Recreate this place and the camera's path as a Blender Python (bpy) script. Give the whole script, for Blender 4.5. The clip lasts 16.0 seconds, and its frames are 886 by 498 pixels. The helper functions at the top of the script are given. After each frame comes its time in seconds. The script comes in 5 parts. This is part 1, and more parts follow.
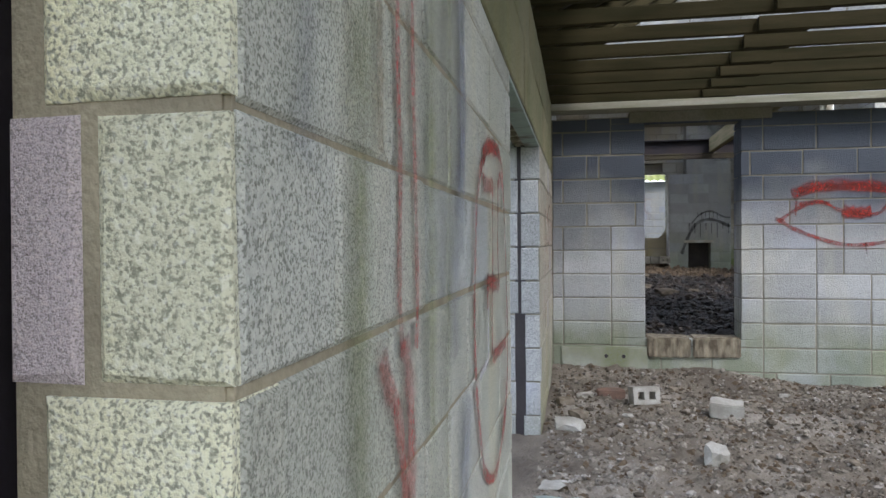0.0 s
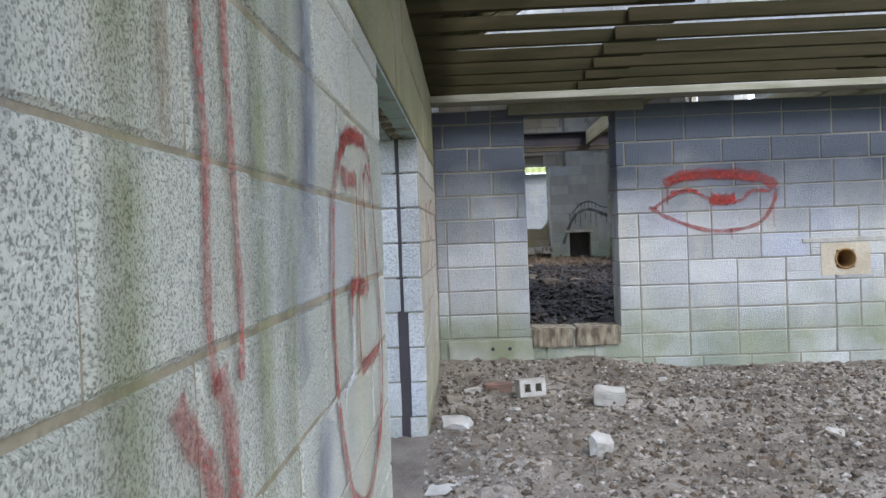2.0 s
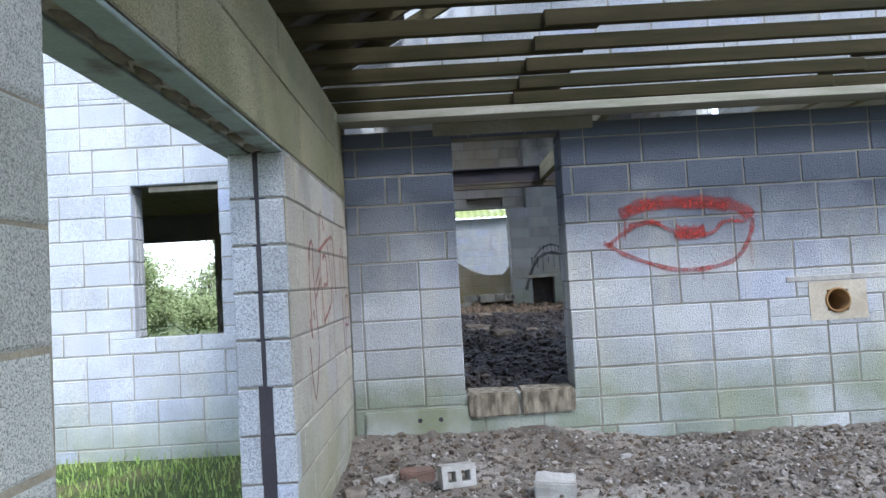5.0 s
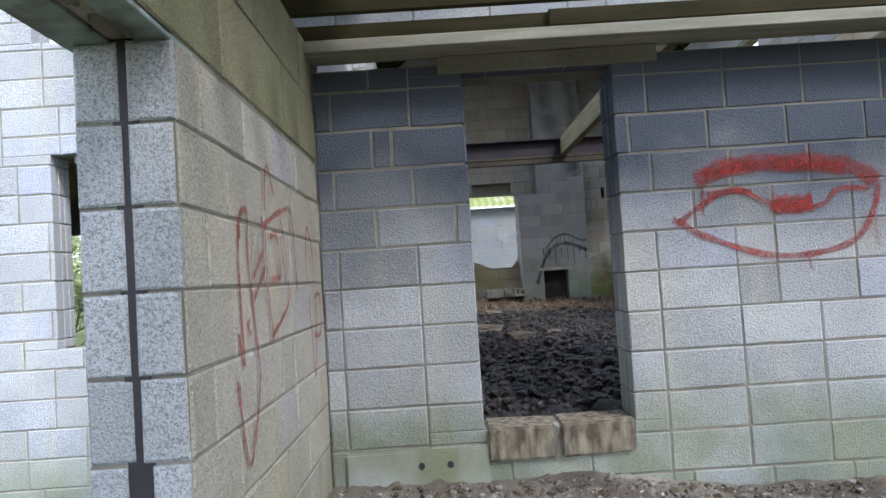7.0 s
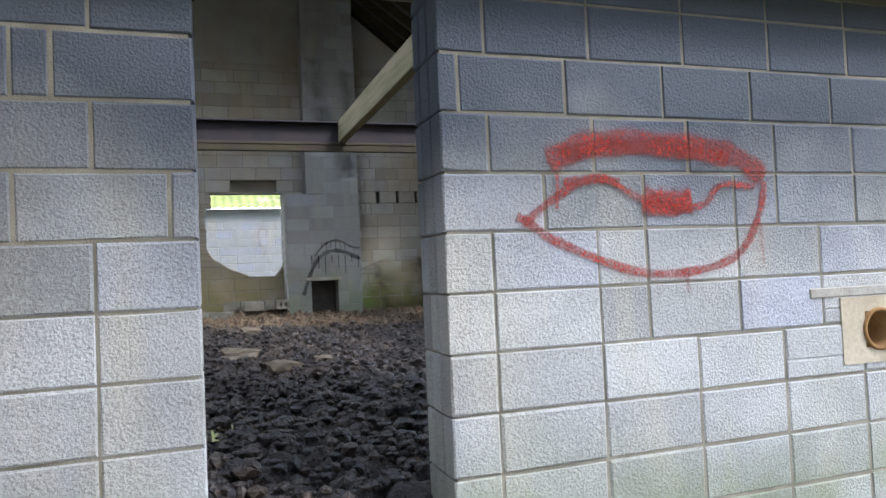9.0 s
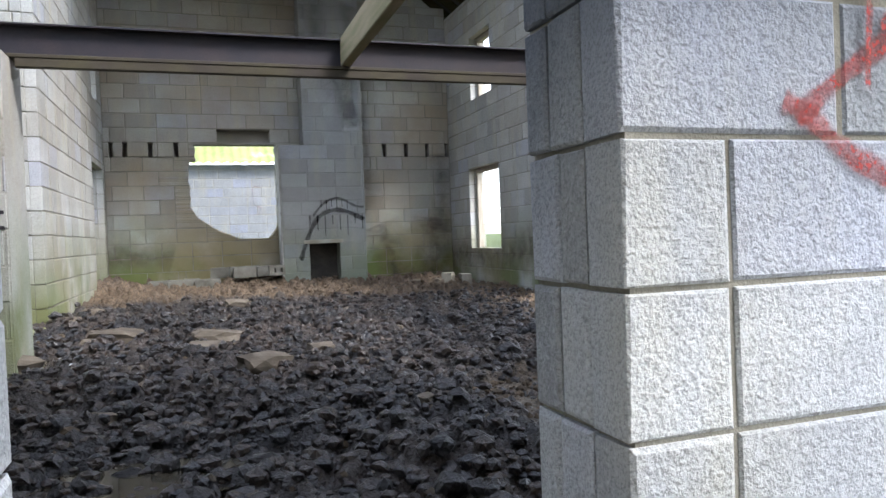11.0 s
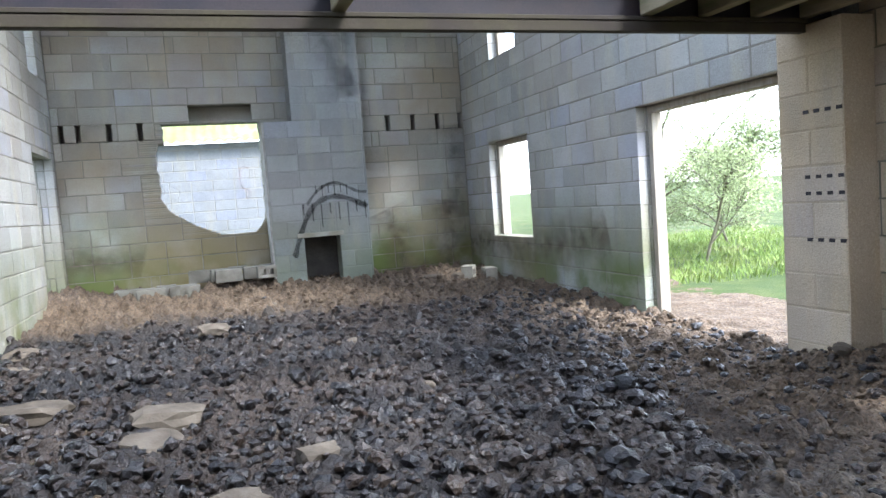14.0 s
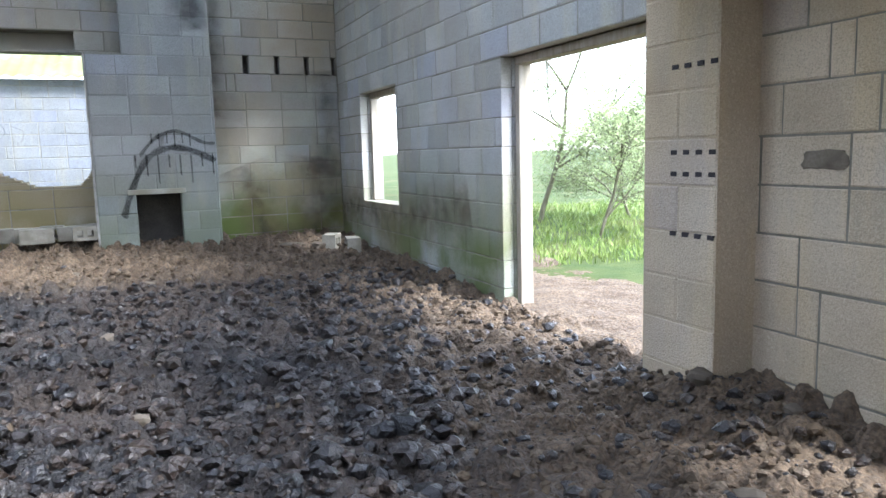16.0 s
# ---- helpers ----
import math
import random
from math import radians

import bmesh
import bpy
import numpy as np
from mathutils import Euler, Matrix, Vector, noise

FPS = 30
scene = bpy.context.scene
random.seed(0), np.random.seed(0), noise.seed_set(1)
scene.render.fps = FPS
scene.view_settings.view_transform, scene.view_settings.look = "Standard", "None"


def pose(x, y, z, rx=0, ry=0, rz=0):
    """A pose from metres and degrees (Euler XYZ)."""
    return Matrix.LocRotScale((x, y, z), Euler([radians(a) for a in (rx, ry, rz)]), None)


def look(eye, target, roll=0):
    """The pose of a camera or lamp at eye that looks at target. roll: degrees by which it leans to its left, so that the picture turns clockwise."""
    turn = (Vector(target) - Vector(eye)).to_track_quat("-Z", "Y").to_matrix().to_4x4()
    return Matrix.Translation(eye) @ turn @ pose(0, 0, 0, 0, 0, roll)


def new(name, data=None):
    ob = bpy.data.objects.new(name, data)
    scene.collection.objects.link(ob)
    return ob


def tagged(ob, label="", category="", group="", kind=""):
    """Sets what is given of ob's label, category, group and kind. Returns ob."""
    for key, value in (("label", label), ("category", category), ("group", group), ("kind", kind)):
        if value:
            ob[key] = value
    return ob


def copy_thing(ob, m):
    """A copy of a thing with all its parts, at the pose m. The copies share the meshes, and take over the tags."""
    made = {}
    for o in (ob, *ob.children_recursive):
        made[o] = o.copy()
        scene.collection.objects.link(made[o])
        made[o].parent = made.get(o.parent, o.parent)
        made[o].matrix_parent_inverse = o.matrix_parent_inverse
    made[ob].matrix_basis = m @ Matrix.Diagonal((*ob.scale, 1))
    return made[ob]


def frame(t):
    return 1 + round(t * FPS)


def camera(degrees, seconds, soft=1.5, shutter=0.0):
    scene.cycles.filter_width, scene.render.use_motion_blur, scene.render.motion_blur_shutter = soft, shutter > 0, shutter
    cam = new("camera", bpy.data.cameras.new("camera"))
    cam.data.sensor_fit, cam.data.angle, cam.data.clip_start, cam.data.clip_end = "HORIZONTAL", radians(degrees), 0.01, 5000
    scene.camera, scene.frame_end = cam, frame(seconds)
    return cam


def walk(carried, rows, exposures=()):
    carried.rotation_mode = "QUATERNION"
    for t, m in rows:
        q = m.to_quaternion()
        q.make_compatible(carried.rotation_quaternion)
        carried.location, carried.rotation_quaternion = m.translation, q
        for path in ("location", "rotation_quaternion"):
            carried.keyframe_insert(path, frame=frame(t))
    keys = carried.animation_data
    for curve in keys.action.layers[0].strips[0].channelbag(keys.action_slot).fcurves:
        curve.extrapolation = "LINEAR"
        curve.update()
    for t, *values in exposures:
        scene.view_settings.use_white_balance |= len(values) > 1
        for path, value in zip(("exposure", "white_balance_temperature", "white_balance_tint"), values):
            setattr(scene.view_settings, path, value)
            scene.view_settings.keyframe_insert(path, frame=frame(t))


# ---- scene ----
cam = camera(63.8, 16.0)
PATH = [
    (0, (-0.043, 0.661, 1.337), (-0.42, 2.625, 1.318), -0.4),
    (0.5, (0.002, 0.671, 1.331), (-0.358, 2.638, 1.296), -0.2),
    (1, (0.018, 0.712, 1.331), (-0.268, 2.688, 1.219), 0.1),
    (1.5, (0.022, 0.781, 1.344), (-0.147, 2.772, 1.258), -0.9),
    (2, (-0.002, 0.855, 1.346), (-0.072, 2.853, 1.306), -2.1),
    (2.5, (0.01, 0.902, 1.334), (-0.004, 2.902, 1.312), -3.3),
    (3, (0.128, 1.046, 1.352), (0.106, 3.045, 1.371), -4.0),
    (3.5, (0.316, 1.212, 1.345), (0.296, 3.21, 1.446), -4.0),
    (4, (0.385, 1.453, 1.3), (0.38, 3.45, 1.412), -3.3),
    (4.2, (0.441, 1.565, 1.312), (0.435, 3.561, 1.424), -2.8),
    (6.3, (0.385, 2.98, 1.28), (0.424, 4.979, 1.335), -4.3),
    (6.5, (0.403, 3.151, 1.325), (0.419, 5.15, 1.384), -4.0),
    (7, (0.378, 3.558, 1.291), (0.385, 5.556, 1.369), -3.6),
    (7.5, (0.383, 3.936, 1.304), (0.551, 5.928, 1.366), -2.9),
    (8, (0.449, 4.336, 1.326), (0.776, 6.309, 1.385), -2.0),
    (8.5, (0.506, 4.733, 1.309), (1.038, 6.66, 1.383), -2.2),
    (8.7, (0.529, 4.886, 1.324), (1.164, 6.781, 1.399), -2.5),
    (10.8, (0.802, 6.565, 1.347), (1.463, 8.453, 1.337), -2.2),
    (11, (0.838, 6.696, 1.342), (1.478, 8.59, 1.303), -2.2),
    (11.2, (0.858, 6.796, 1.33), (1.444, 8.706, 1.243), -2.9),
    (11.5, (0.821, 7.052, 1.327), (1.678, 8.858, 1.272), -2.8),
    (12, (0.989, 7.392, 1.322), (2.022, 9.102, 1.24), -2.5),
    (12.5, (1.032, 7.676, 1.382), (1.958, 9.447, 1.301), -1.4),
    (13, (1.029, 8.012, 1.469), (1.76, 9.871, 1.376), -2.0),
    (13.5, (1.08, 8.246, 1.509), (1.707, 10.142, 1.409), -3.7),
    (14, (1.2, 8.537, 1.691), (1.832, 10.429, 1.552), -4.2),
    (14.5, (1.308, 8.708, 1.711), (2.259, 10.452, 1.475), -3.1),
    (15, (1.54, 8.85, 1.622), (2.588, 10.522, 1.297), -1.7),
    (15.5, (2.024, 9.062, 1.691), (2.899, 10.833, 1.375), -0.3),
    (16, (2.452, 9.383, 1.692), (3.255, 11.195, 1.424), -1.6),
]
EXPOSURES = [(0, 1.85, 6250, 12), (1.5, 2.2, 6100, 12), (2.5, 2.3, 5800, 12), (4.2, 2.35, 5550, 12), (6.5, 2.05, 5850, 12), (8.0, 2.4, 6100, 12), (11.0, 2.8, 6100, 12), (11.5, 3.1, 6050, 12), (12.5, 3.25, 5900, 11), (16.0, 3.3, 5750, 10)]
walk(cam, [(t, look(eye, target, roll)) for t, eye, target, roll in PATH], EXPOSURES)

# ---- world and sun ----
world = bpy.data.worlds.new("world")
scene.world = world
world.use_nodes = True
wn = world.node_tree
sky = wn.nodes.new("ShaderNodeTexSky")
sky.sky_type, sky.sun_disc = "NISHITA", False
sky.sun_elevation, sky.sun_rotation = radians(50), radians(140)
sky.air_density, sky.dust_density, sky.ozone_density = 1.0, 1.0, 1.0
soften = wn.nodes.new("ShaderNodeHueSaturation")
soften.inputs["Saturation"].default_value = 0.45
wn.links.new(sky.outputs[0], soften.inputs["Color"])
wn.links.new(soften.outputs[0], wn.nodes["Background"].inputs["Color"])
wn.nodes["Background"].inputs["Strength"].default_value = 0.15
sun = new("sun", bpy.data.lights.new("sun", "SUN"))
sun.data.energy, sun.data.angle, sun.data.color = 1.2, radians(14), (1.0, 0.96, 0.9)
sun.matrix_world = look((0, 0, 30), (0 - 30 * math.sin(radians(140)) * 0.8, 0 + 30 * 0.766 * 0.8, 0))
scene.view_settings.exposure = 0.0


# ---- materials ----
def shader(name, rough=0.9):
    m = bpy.data.materials.new(name)
    m.use_nodes = True
    b = m.node_tree.nodes["Principled BSDF"]
    b.inputs["Roughness"].default_value = rough
    b.inputs["Specular IOR Level"].default_value = 0.5 if rough < 0.84 else 0.15
    return m, m.node_tree, b


def tex(nt, kind, scale, detail=4, stretch=None, seed=0.0):
    """A 3D texture at metre scale in world space."""
    geo = nt.nodes.new("ShaderNodeNewGeometry")
    mp = nt.nodes.new("ShaderNodeMapping")
    mp.inputs["Location"].default_value = (seed, seed * 1.7, seed * 0.6)
    if stretch:
        mp.inputs["Scale"].default_value = stretch
    nt.links.new(geo.outputs["Position"], mp.inputs["Vector"])
    n = nt.nodes.new("ShaderNodeTexNoise" if kind == "noise" else "ShaderNodeTexVoronoi")
    n.inputs["Scale"].default_value = scale
    if kind == "noise":
        n.inputs["Detail"].default_value = detail
    nt.links.new(mp.outputs[0], n.inputs["Vector"])
    return n.outputs["Fac"] if kind == "noise" else n.outputs["Distance"]


def ramp(nt, fac, lo, hi, a=(0, 0, 0, 1), b=(1, 1, 1, 1)):
    r = nt.nodes.new("ShaderNodeValToRGB")
    r.color_ramp.elements[0].position, r.color_ramp.elements[1].position = lo, hi
    r.color_ramp.elements[0].color, r.color_ramp.elements[1].color = a, b
    nt.links.new(fac, r.inputs[0])
    return r.outputs[0]


def mix(nt, fac, a, b, mode="MIX"):
    n = nt.nodes.new("ShaderNodeMix")
    n.data_type, n.blend_type = "RGBA", mode
    for socket, v in ((n.inputs[0], fac), (n.inputs[6], a), (n.inputs[7], b)):
        if isinstance(v, (int, float)):
            socket.default_value = v
        elif isinstance(v, tuple):
            socket.default_value = (*v, 1)
        else:
            nt.links.new(v, socket)
    return n.outputs[2]


def calc(nt, op, a, b):
    n = nt.nodes.new("ShaderNodeMath")
    n.operation, n.use_clamp = op, op in ("MULTIPLY", "SUBTRACT")
    for socket, v in zip(n.inputs, (a, b)):
        if isinstance(v, (int, float)):
            socket.default_value = v
        else:
            nt.links.new(v, socket)
    return n.outputs[0]


def axis(nt, which, lo, hi):
    """0 to 1 as the world coordinate goes from lo to hi, with a ragged edge."""
    geo = nt.nodes.new("ShaderNodeNewGeometry")
    sep = nt.nodes.new("ShaderNodeSeparateXYZ")
    nt.links.new(geo.outputs["Position"], sep.inputs[0])
    rag = calc(nt, "MULTIPLY_ADD", tex(nt, "noise", 1.6, 6, seed=3.0), 0.9)
    rag.node.use_clamp = False
    rag.node.inputs[2].default_value = -0.45
    add = nt.nodes.new("ShaderNodeMath")
    nt.links.new(sep.outputs[which], add.inputs[0])
    nt.links.new(rag, add.inputs[1])
    mr = nt.nodes.new("ShaderNodeMapRange")
    mr.inputs["From Min"].default_value, mr.inputs["From Max"].default_value = lo, hi
    nt.links.new(add.outputs[0], mr.inputs["Value"])
    return mr.outputs[0]


def bump(nt, bsdf, height, strength, dist):
    n = nt.nodes.new("ShaderNodeBump")
    n.inputs["Strength"].default_value, n.inputs["Distance"].default_value = strength, dist
    nt.links.new(height, n.inputs["Height"])
    nt.links.new(n.outputs[0], bsdf.inputs["Normal"])


def masonry(name, base, moss=(0.0, 0.6), moss_amount=0.6, darkening=None, warm=0.0, seed=0.0, coarse=1.0, tint=0.16, pits=1.0):
    """Lightweight concrete block: aggregate pits, random tint of each block, algae near the foot, damp stains, and a
    darkening that holds stain and painted shade.
    """
    m, nt, b = shader(name, 0.95)
    info = nt.nodes.new("ShaderNodeObjectInfo")
    isl = nt.nodes.new("ShaderNodeNewGeometry")
    rnd = nt.nodes.new("ShaderNodeMath")
    rnd.operation = "FRACT"
    add = calc(nt, "ADD", info.outputs["Random"], isl.outputs["Random Per Island"])
    nt.links.new(add, rnd.inputs[0])
    col = mix(nt, rnd.outputs[0], tuple(c * (1 - tint) for c in base), tuple(min(1, c * (1 + tint)) for c in base))
    col = mix(nt, ramp(nt, rnd.outputs[0], 0.78, 0.95), col, (base[0] * 0.92, base[1] * 0.95, base[2] * 1.12))
    blotch = ramp(nt, tex(nt, "noise", 2.2, 6, seed=seed), 0.38, 0.68)
    col = mix(nt, calc(nt, "MULTIPLY", blotch, 0.5), col, tuple(c * 0.66 for c in base))
    streak = ramp(nt, tex(nt, "noise", 3.0, 5, (1.5, 1.5, 0.25), seed + 5), 0.5, 0.72)
    col = mix(nt, calc(nt, "MULTIPLY", streak, 0.45), col, (base[0] * 1.12 + 0.03, base[1] * 1.05 + 0.02, base[2] * 0.82))
    fine = tex(nt, "noise", 190 * coarse, 3, seed=seed)
    col = mix(nt, calc(nt, "MULTIPLY", ramp(nt, fine, 0.38, 0.5, (1, 1, 1, 1), (0, 0, 0, 1)), 0.75 * pits), col, tuple(c * 0.36 for c in base))
    grit = tex(nt, "noise", 95 * coarse, 4, seed=seed + 1)
    col = mix(nt, calc(nt, "MULTIPLY", ramp(nt, grit, 0.34, 0.44, (1, 1, 1, 1), (0, 0, 0, 1)), 0.5 * pits), col, tuple(c * 0.36 for c in base))
    col = mix(nt, calc(nt, "MULTIPLY", ramp(nt, grit, 0.56, 0.68), 0.35), col, tuple(min(0.85, c * 1.35) for c in base))
    # dark stain by coordinate, with weaker light painted into the same colour
    if darkening:
        (cx, cz, lo, hi), dark, amount = darkening
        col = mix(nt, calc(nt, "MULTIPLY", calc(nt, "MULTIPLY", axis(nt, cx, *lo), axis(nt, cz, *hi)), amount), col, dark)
    if moss_amount:
        patch = ramp(nt, tex(nt, "noise", 1.3, 6, seed=seed + 9), 0.28, 0.52)
        low = axis(nt, 2, moss[1], moss[0])
        col = mix(nt, calc(nt, "MULTIPLY", calc(nt, "MULTIPLY", patch, low), moss_amount), col, (0.115, 0.145, 0.045))
    if warm:
        w = ramp(nt, tex(nt, "noise", 0.7, 4, seed=seed + 2), 0.4, 0.65)
        col = mix(nt, calc(nt, "MULTIPLY", w, warm), col, (0.34, 0.25, 0.15))
    nt.links.new(col, b.inputs["Base Color"])
    h = calc(nt, "ADD", calc(nt, "MULTIPLY", fine, 0.6), calc(nt, "MULTIPLY", ramp(nt, grit, 0.3, 0.6), 0.7))
    h.node.use_clamp = False
    bump(nt, b, h, 0.5, 0.007)
    return m


def mixed(name, c1, c2, scale=4, rough=0.85, fine=60, bumpy=0.3, dist=0.004, stretch=None, metal=0.0, third=None):
    """A surface of two colours in blotches with fine grain."""
    m, nt, b = shader(name, rough)
    col = mix(nt, ramp(nt, tex(nt, "noise", scale, 6, stretch), 0.35, 0.65), c1, c2)
    if third:
        col = mix(nt, ramp(nt, tex(nt, "noise", scale * 0.6, 5, stretch, 7.0), 0.52, 0.64), col, third)
    g = tex(nt, "noise", fine, 3, stretch, 2.0)
    col = mix(nt, calc(nt, "MULTIPLY", ramp(nt, g, 0.3, 0.7), 0.5), col, tuple(c * 0.55 for c in c1))
    nt.links.new(col, b.inputs["Base Color"])
    b.inputs["Metallic"].default_value = metal
    bump(nt, b, g, bumpy, dist)
    return m


BLOCK_NEAR = masonry("block_near", (0.62, 0.615, 0.55), (1.7, 3.2), 0.18, seed=1.0, coarse=1.5, pits=1.25)
BLOCK_PIER = masonry("block_pier", (0.47, 0.45, 0.39), (0.2, 0.8), 0.5, None, 0.3, seed=1.2)
BLOCK_BAND = masonry("block_band", (0.31, 0.285, 0.19), (2.0, 3.4), 0.35, None, 0.3, seed=1.8)
BLOCK_END = masonry("block_end", (0.80, 0.78, 0.58), (0.2, 0.9), 0.25, seed=1.5, coarse=1.3, pits=1.25)
# upper courses: blue-grey stain, deepened to paint in the weaker light there
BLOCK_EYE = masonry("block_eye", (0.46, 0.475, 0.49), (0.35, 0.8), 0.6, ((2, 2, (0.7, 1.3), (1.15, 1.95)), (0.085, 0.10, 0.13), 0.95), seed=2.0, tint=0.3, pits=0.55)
BLOCK_FAR = masonry("block_far", (0.42, 0.42, 0.385), (0.9, 1.9), 1.0, None, 0.55, seed=3.0, tint=0.32, pits=0.6)
BLOCK_CHIM = masonry("block_chimney", (0.35, 0.362, 0.36), (0.9, 1.7), 0.5, None, 0.1, seed=4.0, tint=0.22, pits=0.6)
BLOCK_RIGHT = masonry("block_right", (0.46, 0.465, 0.44), (0.7, 1.7), 0.9, None, 0.25, seed=5.0, tint=0.26, pits=0.6)
# warm brown blocks, raised in brightness so the colour carries the light on them
BLOCK_WARM_LIT = masonry("block_warm", (0.68, 0.575, 0.44), (0.4, 0.7), 0.2, None, 0.5, seed=6.0, tint=0.22, pits=0.5)
BLOCK_OUT = masonry("block_outside", (0.42, 0.435, 0.45), (-0.2, 0.5), 0.5, seed=7.0)
BLOCK_WHITE = masonry("block_whitewashed", (0.25, 0.262, 0.275), (0.6, 1.4), 0.6, seed=8.0, tint=0.05)
PINK = mixed("pink_render", (0.62, 0.52, 0.47), (0.52, 0.44, 0.4), 9)
MORTAR = mixed("mortar", (0.31, 0.29, 0.24), (0.19, 0.18, 0.145), 6, 0.95, 150, 0.6, 0.004)
SAND = mixed("sandy_mortar", (0.40, 0.35, 0.25), (0.27, 0.235, 0.17), 9, 0.95, 120, 0.7, 0.006)
RENDER_COAT = mixed("cement_render", (0.25, 0.235, 0.18), (0.30, 0.285, 0.25), 2.5, 0.95, 90, 0.3, 0.003, None, 0, (0.20, 0.185, 0.10))
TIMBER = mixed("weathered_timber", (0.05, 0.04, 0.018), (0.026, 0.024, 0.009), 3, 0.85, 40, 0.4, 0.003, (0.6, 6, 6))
TIMBER_Y = mixed("weathered_joist", (0.36, 0.30, 0.2), (0.2, 0.2, 0.1), 3, 0.85, 40, 0.4, 0.003, (6, 0.6, 6))
PLATE = mixed("wall_plate_timber", (0.42, 0.40, 0.33), (0.28, 0.28, 0.2), 3, 0.85, 40, 0.3, 0.003, (0.6, 6, 6))
# roof covering; also the dark plates in the pipe and the fireplace
ROOF_AND_RECESS = mixed("old_roofing", (0.06, 0.055, 0.05), (0.1, 0.09, 0.075), 3, 0.9)
STEEL = mixed("painted_steel", (0.014, 0.012, 0.02), (0.03, 0.02, 0.024), 5, 0.55, 80, 0.15, 0.002)
STEEL_MOSS = mixed("mossy_flange", (0.06, 0.05, 0.022), (0.035, 0.025, 0.02), 3, 0.8, 60)
LINTEL = mixed("galvanised_lintel", (0.34, 0.42, 0.38), (0.25, 0.3, 0.27), 6, 0.6, 60, 0.2, 0.003, None, 0.2, (0.1, 0.06, 0.04))
FRAME_WOOD = mixed("frame_wood", (0.40, 0.36, 0.30), (0.28, 0.24, 0.18), 6, 0.8, 60, 0.3, 0.003, (4, 4, 0.6))
# door post and window panes; also stands for the shade in holes
FRAME_AND_HOLE = mixed("dark_frame", (0.018, 0.014, 0.02), (0.03, 0.025, 0.03), 5, 0.6)
CONCRETE = mixed("bare_concrete", (0.42, 0.40, 0.34), (0.3, 0.27, 0.2), 5, 0.95, 80, 0.4, 0.004)
SILL_STONE = mixed("stained_sill", (0.33, 0.29, 0.22), (0.07, 0.055, 0.04), 7, 0.9, 60, 0.5, 0.006, (3, 3, 1))
CLAY = mixed("clay_brick", (0.36, 0.2, 0.13), (0.26, 0.16, 0.12), 12)
BRICK_DIRTY = mixed("dirty_brick", (0.22, 0.14, 0.11), (0.15, 0.11, 0.09), 10)
MUDDY = mixed("muddy_stone", (0.17, 0.145, 0.115), (0.08, 0.066, 0.052), 9, 0.9, 70, 0.6, 0.006)
RUBBLE = mixed("rubble", (0.27, 0.235, 0.19), (0.14, 0.115, 0.09), 9, 0.95, 70, 0.5, 0.005)
DUSTY = mixed("dusty_block", (0.27, 0.26, 0.225), (0.16, 0.15, 0.12), 6, 0.95, 80, 0.5, 0.005)
RUBBLE_PALE = mixed("pale_rubble", (0.44, 0.43, 0.40), (0.30, 0.285, 0.25), 9, 0.95, 90, 0.5, 0.005)


# ---- building helpers ----
def mesh_of(name, verts, faces, mat, smooth=False):
    me = bpy.data.meshes.new(name)
    me.from_pydata(verts, [], faces)
    me.materials.append(mat)
    if smooth:
        me.polygons.foreach_set("use_smooth", [True] * len(me.polygons))
    me.update()
    return me


def box_data(x0, x1, y0, y1, z0, z1):
    v = [(x, y, z) for x in (x0, x1) for y in (y0, y1) for z in (z0, z1)]
    f = [(0, 1, 3, 2), (4, 6, 7, 5), (0, 4, 5, 1), (2, 3, 7, 6), (0, 2, 6, 4), (1, 5, 7, 3)]
    return v, f


def boxes_mesh(name, boxes, mat):
    v, f = [], []
    for bx in boxes:
        bv, bf = box_data(*bx)
        f += [tuple(i + len(v) for i in q) for q in bf]
        v += bv
    return mesh_of(name, v, f, mat)


def part(name, me, parent=None, m=None, label=""):
    ob = new(name, me)
    ob.parent = parent
    if m is not None:
        ob.matrix_basis = m
    return tagged(ob, label)


def bm_mesh(name, bm, mat, smooth=False):
    me = bpy.data.meshes.new(name)
    bm.to_mesh(me)
    bm.free()
    me.materials.append(mat)
    if smooth:
        me.polygons.foreach_set("use_smooth", [True] * len(me.polygons))
    return me


def bevel_box(x0, x1, y0, y1, z0, z1, w=0.006, seg=1):
    bm = bmesh.new()
    bmesh.ops.create_cube(bm, size=1, matrix=Matrix.LocRotScale(((x0 + x1) / 2, (y0 + y1) / 2, (z0 + z1) / 2), None, (x1 - x0, y1 - y0, z1 - z0)))
    bmesh.ops.bevel(bm, geom=bm.edges[:], offset=w, segments=seg, affect="EDGES")
    return bm


def cut(rects, hole):
    """What is left of the rectangles (u0, u1, z0, z1) outside the hole."""
    out = []
    a0, a1, b0, b1 = hole
    for u0, u1, z0, z1 in rects:
        if a0 >= u1 or a1 <= u0 or b0 >= z1 or b1 <= z0:
            out.append((u0, u1, z0, z1))
            continue
        if z0 < b0:
            out.append((u0, u1, z0, b0))
        if b1 < z1:
            out.append((u0, u1, b1, z1))
        lo, hi = max(z0, b0), min(z1, b1)
        if u0 < a0:
            out.append((u0, a0, lo, hi))
        if a1 < u1:
            out.append((a1, u1, lo, hi))
    return [r for r in out if r[1] - r[0] > 0.008 and r[3] - r[2] > 0.008]


BLOCK_CACHE = {}
BW = 0.005


